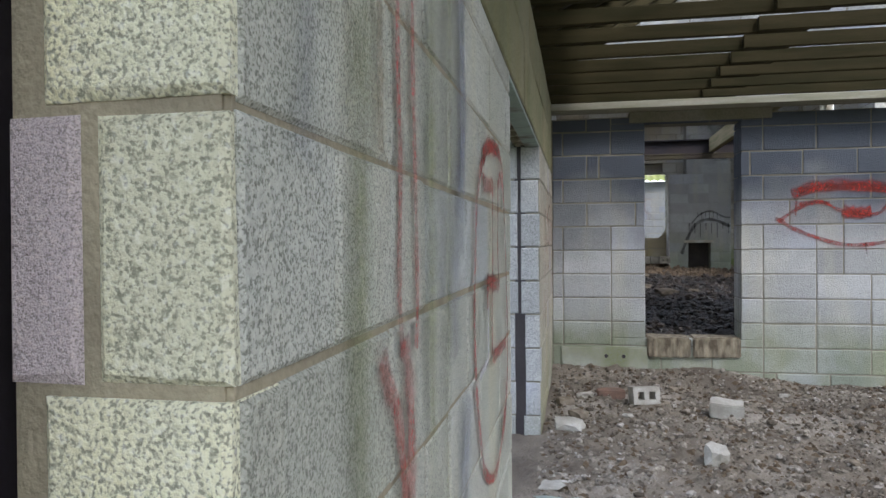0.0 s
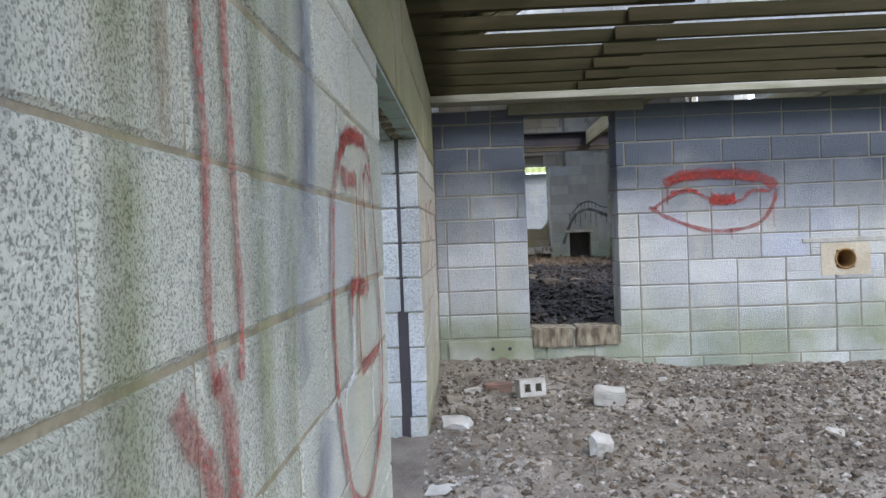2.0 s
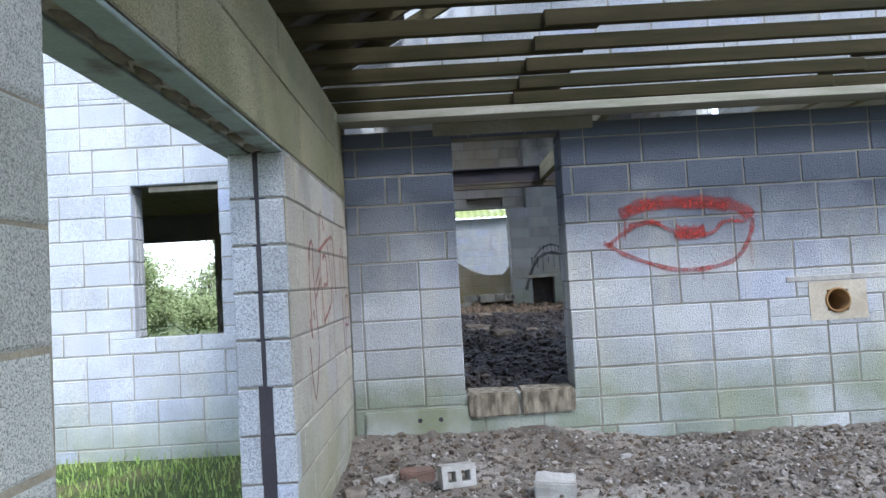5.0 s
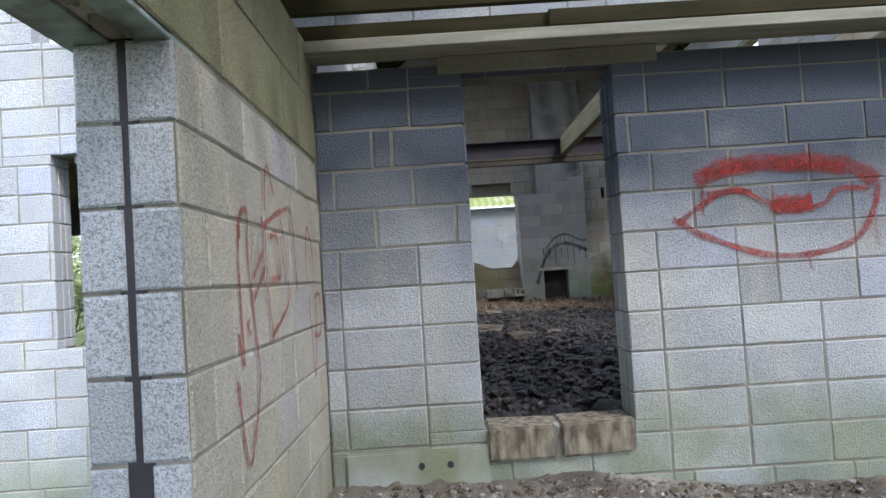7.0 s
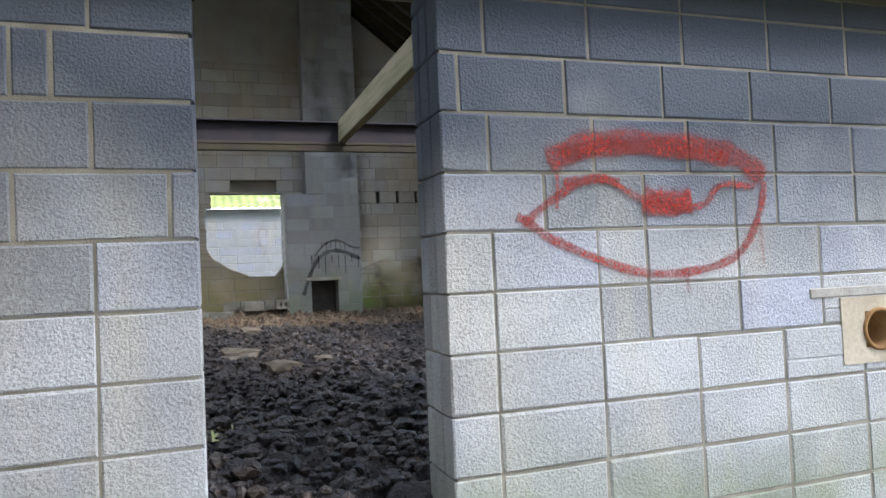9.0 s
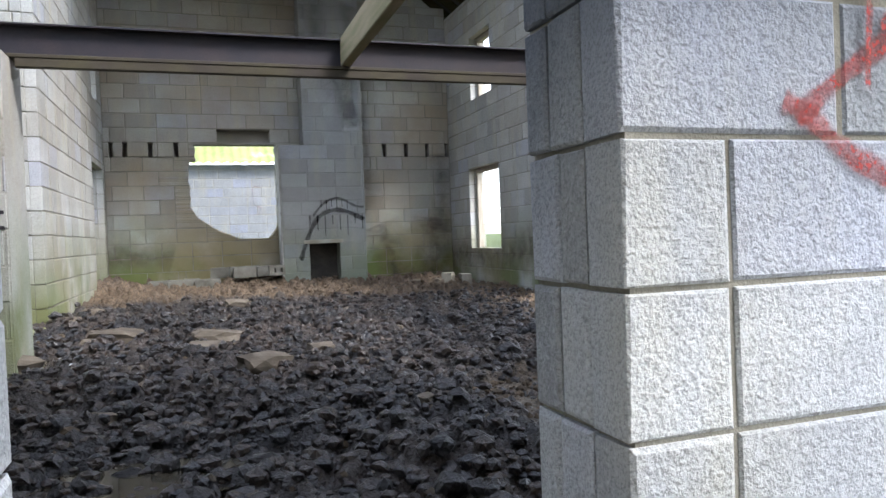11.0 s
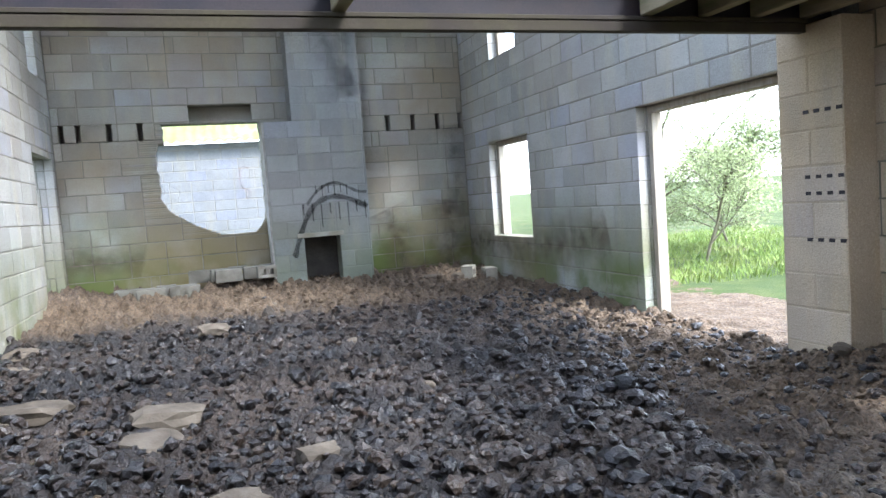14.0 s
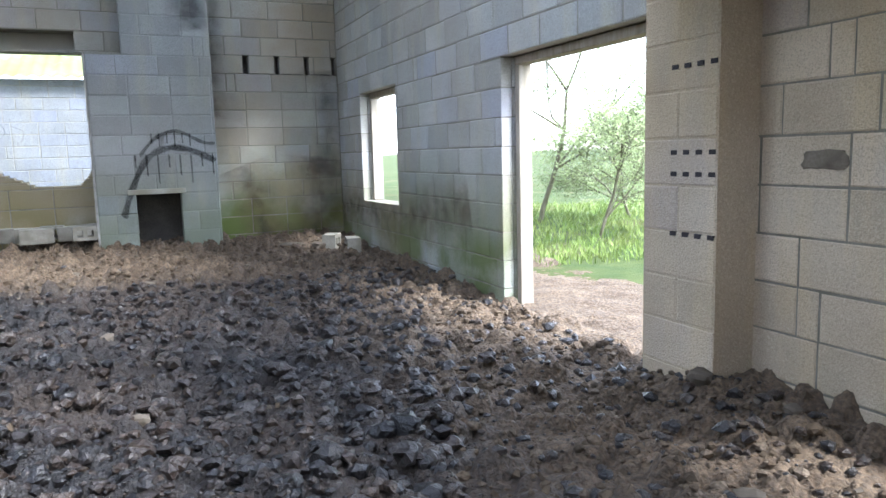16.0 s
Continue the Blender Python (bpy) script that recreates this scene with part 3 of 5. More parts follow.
# ---- roof of room one ----
plate = part("wall_plate", bm_mesh("wall_plate", bevel_box(-0.30, 6.6, YW - 0.2, YW + 0.04, 2.55, 2.615, 0.004), PLATE))
tagged(plate, "pale weathered timber wall plate on the blocks", "wall plate")
for k in range(20):
    yy = 7.47 - k * 0.41
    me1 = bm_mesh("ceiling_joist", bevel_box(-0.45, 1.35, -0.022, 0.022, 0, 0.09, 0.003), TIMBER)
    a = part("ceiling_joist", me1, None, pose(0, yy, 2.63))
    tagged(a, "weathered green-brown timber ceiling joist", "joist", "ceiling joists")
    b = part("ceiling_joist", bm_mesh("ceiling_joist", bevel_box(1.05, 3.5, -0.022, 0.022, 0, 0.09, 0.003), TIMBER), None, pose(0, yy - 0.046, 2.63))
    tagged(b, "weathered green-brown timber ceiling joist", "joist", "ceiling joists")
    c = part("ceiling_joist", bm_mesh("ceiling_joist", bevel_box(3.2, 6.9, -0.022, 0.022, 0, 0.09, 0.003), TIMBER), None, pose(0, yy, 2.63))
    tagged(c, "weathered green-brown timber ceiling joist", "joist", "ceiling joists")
slope = 29
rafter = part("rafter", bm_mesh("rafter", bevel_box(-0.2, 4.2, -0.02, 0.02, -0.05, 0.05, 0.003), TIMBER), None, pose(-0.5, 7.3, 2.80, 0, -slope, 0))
tagged(rafter, "old timber rafter of the broken roof", "rafter", "rafters")
for k in range(1, 25):
    copy_thing(rafter, pose(-0.5, 7.3 - k * 0.42, 2.80, 0, -slope, 0))
for k in range(25):
    copy_thing(rafter, pose(6.95, 7.3 - k * 0.42, 2.80, 0, 0, 180) @ pose(0, 0, 0, 0, -slope, 0))
cover = part("roof_covering", boxes_mesh("roof_covering", [(-0.3, 0.9, -10.6, 0.3, 0.06, 0.075), (0.9, 2.3, -10.6, -3.6, 0.06, 0.075)], ROOF_AND_RECESS), None, pose(-0.5, 7.3, 2.80, 0, -slope, 0))
tagged(cover, "remaining dark roof covering with open gaps", "roof", "", "structure")
batten_mesh = boxes_mesh("batten", [(-0.02, 0.02, -10.4, 0.3, 0.052, 0.075)], TIMBER)
for k in range(13):
    part("batten", batten_mesh, cover, pose(1.1 + k * 0.26, 0, 0))
cover2 = part("roof_covering", boxes_mesh("roof_covering", [(-0.3, 0.8, -10.6, 0.3, 0.06, 0.075)], ROOF_AND_RECESS), None, pose(6.95, -3.0, 2.80, 0, 0, 180) @ pose(0, 0, 0, 0, -slope, 0))
tagged(cover2, "remaining dark roof covering with open gaps", "roof", "", "structure")
for k in range(14):
    part("batten", batten_mesh, cover2, pose(1.0 + k * 0.25, 0, 0))

# ---- backing, corners ----
tagged(part("wall_far_backing", boxes_mesh("wall_far_backing", [(XW - 0.29, 0.55, YF + 0.285, YF + 0.35, 0, 5.6), (2.2, XE + 0.3, YF + 0.285, YF + 0.35, 0, 5.6), (0.55, 2.2, YF + 0.285, YF + 0.35, 0, 1.35), (0.55, 2.2, YF + 0.285, YF + 0.35, 3.06, 5.6), (XE + 0.015, XE + 0.285, YF + 0.01, YF + 0.28, 0, 5.4), (XW - 0.28, XW - 0.01, YF + 0.01, YF + 0.28, 0, 5.4)], BLOCK_FAR)), "outer leaf of the gable wall", "wall", "", "structure")

# end of the near wall: alternating blocks, cavity and pink outer leaf
near_wall = bpy.data.objects["wall_west_near"]
END_PINK = masonry("block_pink", (0.60, 0.51, 0.47), (0.0, 0.3), 0.1, seed=9.0, coarse=3.0)
row = 0
zz = 0.095 - 0.225
while zz < 1.9:
    a, b = zz + 0.006, zz + 0.219
    if row % 2 == 0:
        pieces_here = [(0.004, 0.118, BLOCK_END, 0.0), (0.134, 0.20, END_PINK, 0.0)]
    else:
        pieces_here = [(0.004, 0.165, BLOCK_END, 0.002)]
    for p, q, mt, out in pieces_here:
        part("block", block_mesh(q - p, b - a, mt, row % 3, 0.09), near_wall, Matrix.Translation((-0.010 - out, q, a)) @ pose(0, 0, 0, 0, 0, -90))
    zz += 0.225
    row += 1
part("mortar_core", boxes_mesh("mortar_core", [(-0.004, 0.2, 0.012, 0.192, -0.3, 1.98)], SAND), near_wall)
post = part("door_post", bm_mesh("door_post", bevel_box(-0.86, -0.53, 0.95, 1.30, -0.1, 2.1, 0.01), FRAME_AND_HOLE))
tagged(post, "dark stained timber door post beside the wall end", "door post", "", "structure")

near_wall.data.materials[0] = SAND
bpy.data.objects["pier_east"].data.materials[0] = BLOCK_WARM_LIT
bpy.data.objects["pier_west"].data.materials[0] = BLOCK_RIGHT
for nm in ("chimney_breast", "chimney_stack"):
    bpy.data.objects[nm].data.materials[0] = BLOCK_CHIM

# end of the far pier: two leaves, the open gap between painted as a dark strip
far_pier = bpy.data.objects["wall_west_far"]
rnd = random.Random(4)
zz, row = -0.05 - 0.225, 0
while zz < 1.98:
    a, b = zz + 0.005, min(zz + 0.22, 1.985)
    zz += 0.225
    row += 1
    if b - a < 0.03:
        continue
    low = a < 0.7
    for p, q in (((0.004, 0.128 - (0.035 if low else 0.0) * rnd.random()), (0.143 + (0.03 if low else 0.0) * rnd.random(), 0.268))):
        part("block", block_mesh(round(q - p, 3), b - a, BLOCK_OUT, rnd.randrange(3), 0.09), far_pier, Matrix.Translation((-0.012 + rnd.uniform(-0.004, 0.004), q, a)) @ pose(0, 0, 0, 0, 0, -90))
# flat strip whose dark colour stands in for shade between the leaves
part("cavity", boxes_mesh("cavity", [(-0.004, 0.0, 0.10, 0.17, -0.3, 1.98)], FRAME_AND_HOLE), far_pier, None, "dark strip that stands for the shaded gap between the leaves")

lintel = part("steel_lintel", None)
tagged(lintel, "pale green galvanised steel lintel with crumbling mortar", "lintel")
part("inner_plate", bm_mesh("inner_plate", bevel_box(-0.40, -0.305, 3.3, 5.6, 1.968, 1.985, 0.003), LINTEL), lintel)
part("outer_plate", bm_mesh("outer_plate", bevel_box(-0.60, -0.47, 3.3, 5.6, 1.968, 1.985, 0.003), LINTEL), lintel)
bm = bevel_box(-0.47, -0.40, 3.32, 5.6, 1.98, 2.0, 0.003)
part("cavity_fill", bm_mesh("cavity_fill", bm, FRAME_WOOD), lintel)
for k in range(9):
    bm = bmesh.new()
    bmesh.ops.create_icosphere(bm, subdivisions=2, radius=1)
    for v in bm.verts:
        v.co = Vector((v.co.x * 0.035, v.co.y * rnd.uniform(0.06, 0.14), v.co.z * 0.02)) * (1 + 0.4 * noise.noise(v.co * 2 + Vector((k, 0, 0))))
    part("mortar_lump", bm_mesh("mortar_lump", bm, RUBBLE, True), lintel, pose(-0.435, 3.5 + k * 0.23, 1.985))
door_lintel = part("door_lintel", bm_mesh("door_lintel", bevel_box(0.42, 1.68, YW - 0.008, YW + 0.28, 2.445, 2.548, 0.006), RENDER_COAT))
tagged(door_lintel, "stained concrete lintel over the doorway", "lintel", "", "structure")
for xa, xb in ((0.575, 0.965), (0.985, 1.405)):
    bm = bevel_box(xa, xb, YW - 0.03, YW + 0.27, 0.25, 0.435, 0.012, 2)
    for v in bm.verts:
        v.co += Vector((0, 1, 1)) * 0.012 * noise.noise(v.co * 7)
    tagged(part("sill_block", bm_mesh("sill_block", bm, SILL_STONE)), "brown-stained concrete block forming the door sill", "block", "sill blocks")
plinth = part("plinth_patch", bm_mesh("plinth_patch", bevel_box(-0.22, 0.58, YW - 0.022, YW + 0.02, -0.1, 0.335, 0.01, 2), mixed("plinth_render", (0.46, 0.47, 0.46), (0.2, 0.22, 0.12), 2.2, 0.95, 80, 0.4, 0.004)))
tagged(plinth, "pale cement patch at the foot of the wall", "plinth", "", "structure")
for xx in (0.2, 0.36):
    bm = bmesh.new()
    bmesh.ops.create_cone(bm, segments=12, radius1=0.018, radius2=0.018, depth=0.01, cap_ends=True, matrix=pose(xx, YW - 0.022, 0.25, 90))
    # solid disc; the shade inside the hole is put into its dark colour
    part("drain_hole", bm_mesh("drain_hole", bm, FRAME_AND_HOLE), plinth)

# clay pipe through the wall, in a cement collar
pipe = part("drain_pipe", None)
tagged(pipe, "round clay pipe end set in a cement collar", "pipe")
bm = bmesh.new()
ring = []
for r0, yy in ((0.098, 0.0), (0.082, 0.0), (0.082, 0.3)):
    ring.append([bm.verts.new((3.49 + r0 * math.cos(a * math.pi / 16), YW - 0.016 + yy, 0.99 + r0 * math.sin(a * math.pi / 16))) for a in range(32)])
ring.insert(0, [bm.verts.new((v.co.x * 1.0, YW + 0.03, v.co.z)) for v in ring[0]])
for a, b in zip(ring, ring[1:]):
    for i in range(32):
        bm.faces.new((a[i], a[(i + 1) % 32], b[(i + 1) % 32], b[i]))
part("tube", bm_mesh("tube", bm, mixed("clay_pipe", (0.32, 0.19, 0.08), (0.2, 0.11, 0.05), 8), True), pipe)
part("collar", boxes_mesh("collar", [(3.27, 3.407, YW - 0.006, YW + 0.05, 0.84, 1.14), (3.573, 3.72, YW - 0.006, YW + 0.05, 0.84, 1.14), (3.407, 3.573, YW - 0.006, YW + 0.05, 1.073, 1.14), (3.407, 3.573, YW - 0.006, YW + 0.05, 0.84, 0.907)], mixed("collar_cement", (0.55, 0.5, 0.4), (0.42, 0.36, 0.27), 5)), pipe)
# dark plate closes the tube; its colour stands in for the shade inside
part("bore", boxes_mesh("bore", [(3.38, 3.6, YW + 0.27, YW + 0.29, 0.88, 1.1)], ROOF_AND_RECESS), pipe)
part("cement_smear", bm_mesh("cement_smear", bevel_box(3.1, 3.9, YW - 0.006, YW + 0.03, 1.145, 1.19, 0.005), RUBBLE_PALE), pipe)


# ---- sprayed paint ----
def paint(name, colour, strength, soft=0.42):
    m, nt, b = shader(name, 0.8)
    uv = nt.nodes.new("ShaderNodeUVMap")
    sep = nt.nodes.new("ShaderNodeSeparateXYZ")
    nt.links.new(uv.outputs[0], sep.inputs[0])
    edge = ramp(nt, sep.outputs[1], 0.0, soft)
    grain = ramp(nt, tex(nt, "noise", 90 if soft < 0.9 else 3.5, 6), 0.36, 0.62)
    wear = ramp(nt, tex(nt, "noise", 7, 4), 0.25, 0.6, (0.55, 0.55, 0.55, 1), (1, 1, 1, 1))
    a = calc(nt, "MULTIPLY", calc(nt, "MULTIPLY", edge, calc(nt, "ADD", calc(nt, "MULTIPLY", grain, 0.5), 0.5)), calc(nt, "MULTIPLY", wear, strength))
    nt.links.new(a, b.inputs["Alpha"])
    col = mix(nt, grain, tuple(c * 0.7 for c in colour), colour)
    nt.links.new(col, b.inputs["Base Color"])
    return m


RED = paint("red_spray", (0.34, 0.035, 0.025), 0.85)
PALE_RED = paint("faded_red_spray", (0.40, 0.07, 0.055), 0.5)
RED_RUN = paint("red_paint_run", (0.36, 0.05, 0.04), 0.7)
BLACK_RUN = paint("black_tar_run", (0.03, 0.03, 0.03), 0.85)
BLACK_RUN_FAINT = paint("soot_stain", (0.10, 0.10, 0.11), 0.5, 1.0)
BROWN_FAINT = paint("damp_stain", (0.16, 0.115, 0.065), 0.6, 1.0)
WHITE_RUN = paint("white_spray", (0.7, 0.68, 0.75), 0.8)
BLUE_WASH = paint("blue_grey_stain", (0.16, 0.18, 0.27), 0.5, 1.0)
RUST_RUN = paint("rust_stain", (0.2, 0.12, 0.04), 0.6)


def spline(pts, n=8):
    out = []
    p = [pts[0], *pts, pts[-1]]
    for i in range(1, len(p) - 2):
        for k in range(n):
            t = k / n
            out.append(tuple(0.5 * (2 * p[i][d] + (p[i + 1][d] - p[i - 1][d]) * t + (2 * p[i - 1][d] - 5 * p[i][d] + 4 * p[i + 1][d] - p[i + 2][d]) * t * t + (3 * p[i][d] - p[i - 1][d] - 3 * p[i + 1][d] + p[i + 2][d]) * t ** 3) for d in (0, 1)))
    return out + [pts[-1]]


def strokes(name, lines, place, label, category="graffiti"):
    """Spray strokes on a wall: lines of (points, width, material); place turns (u, z, lift) into the world."""
    top = part(name, None)
    tagged(top, label, category)
    lift = 0.0
    for pts, width, mat in lines:
        c = spline(pts)
        v, f, uvs = [], [], []
        for i, (u, z) in enumerate(c):
            a, b = c[max(i - 1, 0)], c[min(i + 1, len(c) - 1)]
            dx, dz = b[0] - a[0], b[1] - a[1]
            n = math.hypot(dx, dz) or 1
            w = width / 2 * (1 + 0.15 * math.sin(i * 0.9))
            taper = 1 if 0 < i < len(c) - 1 else 0.0
            for k in (-1, 0, 1):
                v.append(place(u - dz / n * w * k, z + dx / n * w * k, lift))
                uvs.append((i * 0.1, taper * (1 - abs(k))))
        for i in range(len(c) - 1):
            for k in (0, 1):
                f.append((i * 3 + k, i * 3 + 3 + k, i * 3 + 4 + k, i * 3 + 1 + k))
        me = mesh_of("stroke", v, f, mat)
        layer = me.uv_layers.new(name="across")
        for loop in me.loops:
            layer.data[loop.index].uv = uvs[loop.vertex_index]
        part("stroke", me, top)
        lift += 0.0006
    return top


on_north = lambda u, z, h: (u, YW - 0.006 - h, z)
on_west = lambda u, z, h: (-0.294 + h, u, z)
eye_lines = [
    ([(1.70, 1.53), (1.75, 1.51), (1.87, 1.43), (2.23, 1.3), (2.54, 1.3), (2.74, 1.37), (2.85, 1.54), (2.88, 1.67)], 0.043, RED),
    ([(1.72, 1.50), (1.88, 1.61), (2.02, 1.67), (2.16, 1.66)], 0.038, RED),
    ([(1.84, 1.74), (1.99, 1.81), (2.22, 1.83), (2.55, 1.81), (2.74, 1.77), (2.88, 1.68)], 0.111, RED),
    ([(1.9, 1.76), (2.1, 1.80), (2.4, 1.80), (2.7, 1.76)], 0.085, RED),
    ([(1.9, 1.66), (2.08, 1.68), (2.24, 1.6), (2.43, 1.56), (2.56, 1.57), (2.65, 1.65), (2.83, 1.64)], 0.034, RED),
    ([(2.26, 1.60), (2.34, 1.585), (2.42, 1.58), (2.50, 1.59)], 0.12, RED),
    ([(2.28, 1.575), (2.38, 1.57), (2.50, 1.58)], 0.11, RED),
    ([(1.88, 1.70), (1.87, 1.55)], 0.016, RED),
    ([(2.45, 1.31), (2.46, 1.2)], 0.02, PALE_RED),
    ([(2.84, 1.5), (2.85, 1.3)], 0.02, PALE_RED),
]
strokes("sprayed_eye", eye_lines, on_north, "large red spray-painted eye on grey blocks")
face_lines = [
    ([(2.39, 0.99), (2.37, 1.17), (2.39, 1.31), (2.42, 1.43), (2.47, 1.5), (2.53, 1.55), (2.64, 1.6), (2.79, 1.62), (2.92, 1.62), (3.01, 1.57), (3.06, 1.47), (3.1, 1.33), (3.13, 1.2), (3.16, 1.04), (3.15, 0.88), (3.06, 0.75), (2.8, 0.64), (2.55, 0.72), (2.44, 0.88), (2.39, 0.99)], 0.04, RED),
    ([(2.53, 1.56), (2.64, 1.605), (2.79, 1.62), (2.93, 1.62)], 0.06, RED),
    ([(2.54, 1.52), (2.56, 1.495), (2.74, 1.50)], 0.055, RED),
    ([(2.74, 1.52), (2.73, 1.43), (2.73, 1.29), (2.71, 1.14), (2.71, 1.01)], 0.028, RED),
    ([(2.58, 1.225), (2.72, 1.22), (2.88, 1.20)], 0.06, RED),
    ([(2.86, 1.53), (2.86, 1.44), (2.85, 1.33), (2.86, 1.25), (2.89, 1.19)], 0.034, RED),
    ([(2.86, 1.51), (2.92, 1.55), (2.99, 1.51)], 0.03, RED),
    ([(2.59, 1.22), (2.59, 1.15)], 0.035, RED),
    ([(2.70, 1.005), (2.89, 1.0), (3.07, 1.0)], 0.05, RED),
    ([(2.59, 1.16), (2.59, 1.09), (2.58, 1.02), (2.52, 1.01), (2.42, 1.0)], 0.028, WHITE_RUN),
    ([(3.06, 0.86), (3.02, 0.78), (2.92, 0.7)], 0.08, PALE_RED),
]
strokes("graffiti_outline", face_lines, on_west, "red spray-painted head outline on grey blocks")
MOSS_RUN = paint("green_algae_run", (0.20, 0.22, 0.07), 0.55, 1.0)
run_lines = [
    ([(1.64, 1.98), (1.64, 1.6), (1.65, 1.44), (1.64, 1.27), (1.66, 1.17)], 0.03, RED_RUN),
    ([(1.73, 1.98), (1.73, 1.63), (1.74, 1.45), (1.75, 1.26), (1.74, 1.17)], 0.03, RED_RUN),
    ([(1.54, 1.19), (1.57, 1.15), (1.63, 1.08), (1.68, 0.9)], 0.05, RED_RUN),
    ([(1.66, 1.20), (1.69, 1.13), (1.70, 1.0), (1.69, 0.7)], 0.06, RED_RUN),
    ([(1.54, 1.98), (1.54, 1.57), (1.54, 1.45)], 0.035, RUST_RUN),
    ([(2.17, 1.98), (2.18, 1.64), (2.15, 1.44), (2.07, 1.23), (2.1, 1.1)], 0.14, BLUE_WASH),
    ([(2.19, 1.98), (2.2, 1.6), (2.16, 1.3)], 0.08, BLUE_WASH),
    ([(2.25, 1.0), (2.2, 0.8), (2.2, 0.2)], 0.2, BLUE_WASH),
    ([(2.03, 1.98), (2.02, 1.6), (2.01, 1.3), (1.98, 1.0), (1.98, 0.5)], 0.09, MOSS_RUN),
    ([(1.84, 1.98), (1.85, 1.6), (1.84, 1.3), (1.85, 0.8)], 0.10, MOSS_RUN),
    ([(1.45, 1.98), (1.46, 1.6), (1.44, 1.2), (1.45, 0.7)], 0.12, MOSS_RUN),
    ([(1.28, 1.98), (1.29, 1.7), (1.27, 1.4)], 0.08, BLUE_WASH),
]
strokes("paint_runs", run_lines, on_west, "faded red paint runs and bluish stains down the blocks", "stain")
scrawl_lines = [
    ([(5.94, 1.54), (5.92, 1.35), (5.93, 1.14), (5.93, 1.04), (5.88, 1.15)], 0.028, RED),
    ([(5.94, 1.46), (5.97, 1.55), (6.05, 1.56), (6.04, 1.41), (6.08, 1.2), (6.12, 1.01), (6.11, 0.94), (6.04, 0.81), (5.95, 0.71), (5.89, 0.81), (5.85, 1.0)], 0.028, RED),
    ([(6.03, 1.13), (5.99, 1.17), (6.03, 1.18)], 0.03, RED),
    ([(6.25, 1.43), (6.09, 1.33)], 0.03, RED),
    ([(6.27, 1.37), (6.08, 1.25)], 0.03, RED),
    ([(6.3, 1.58), (6.33, 1.73), (6.38, 1.77), (6.47, 1.66)], 0.026, RED),
    ([(6.25, 1.56), (6.26, 1.53), (6.52, 1.6), (6.77, 1.63), (6.82, 1.48), (6.83, 1.26)], 0.03, RED),
    ([(6.29, 1.54), (6.28, 1.35), (6.3, 1.23), (6.34, 1.1)], 0.028, RED),
    ([(6.35, 1.49), (6.47, 1.5), (6.51, 1.35), (6.47, 1.33), (6.34, 1.32)], 0.032, RED),
    ([(6.55, 1.58), (6.62, 1.42), (6.64, 1.24), (6.49, 1.16), (6.36, 1.12), (6.31, 1.09)], 0.028, RED),
    ([(7.08, 1.28), (7.07, 1.44), (7.14, 1.58), (7.24, 1.47), (7.25, 1.28)], 0.024, RED),
    ([(7.1, 1.24), (7.12, 1.06), (7.16, 0.84), (7.24, 1.03), (7.27, 1.23)], 0.024, RED),
    ([(7.24, 1.23), (7.39, 1.23), (7.37, 1.04), (7.19, 1.04)], 0.028, RED),
]
strokes("sprayed_scrawl", scrawl_lines, on_west, "unreadable red spray-paint scrawl on pale blocks")
on_chimney = lambda u, z, h: (u + 0.30, 18.942 - h, z + 0.05)
arch = [
    ([(2.12, 0.95), (2.22, 1.25), (2.40, 1.62), (2.62, 1.78), (2.9, 1.78), (3.25, 1.62)], 0.09, BLACK_RUN),
    ([(2.35, 1.70), (2.55, 1.92), (2.8, 2.0), (3.1, 1.86), (3.25, 1.84)], 0.05, BLACK_RUN),
    *[([(2.3 + k * 0.13, 1.72), (2.3 + k * 0.13, 1.55 - 0.1 * (k % 3))], 0.025, BLACK_RUN) for k in range(8)],
    *[([(2.5 + k * 0.09, 1.98), (2.5 + k * 0.09, 1.85 - 0.04 * (k % 2))], 0.02, BLACK_RUN) for k in range(6)],
    ([(2.45, 5.6), (2.6, 4.4), (2.85, 3.9), (3.05, 3.2)], 0.5, BLACK_RUN_FAINT),
    ([(3.1, 5.4), (3.12, 4.3), (3.1, 3.2)], 0.34, BLACK_RUN_FAINT),
]
on_far = lambda u, z, h: (u, YF - 0.006 - h, z)
strokes("soot_stains", [([(3.55, 4.6), (3.6, 3.4), (3.6, 2.2)], 0.45, BLACK_RUN_FAINT), ([(4.9, 0.5), (4.95, 1.0), (5.0, 1.7)], 0.9, BROWN_FAINT), ([(4.2, 0.5), (4.1, 1.1), (3.9, 1.6)], 0.8, BROWN_FAINT), ([(5.1, 2.9), (5.15, 2.3), (5.1, 1.4)], 0.5, BLACK_RUN_FAINT), ([(-0.9, 1.0), (-0.4, 1.2), (0.4, 1.1)], 0.5, BROWN_FAINT)], on_far, "brown damp and soot stains on the gable wall", "stain")
on_east = lambda u, z, h: (XE - 0.006 - h, u, z)
strokes("damp_stains", [([(19.8, 0.9), (18.5, 1.0), (17.4, 0.95), (16.0, 1.1), (15.2, 1.2)], 0.7, BROWN_FAINT)], on_east, "brown damp stains along the foot of the wall", "stain")
strokes("tar_stains", arch, on_chimney, "black arched tar stain above the fireplace", "stain")

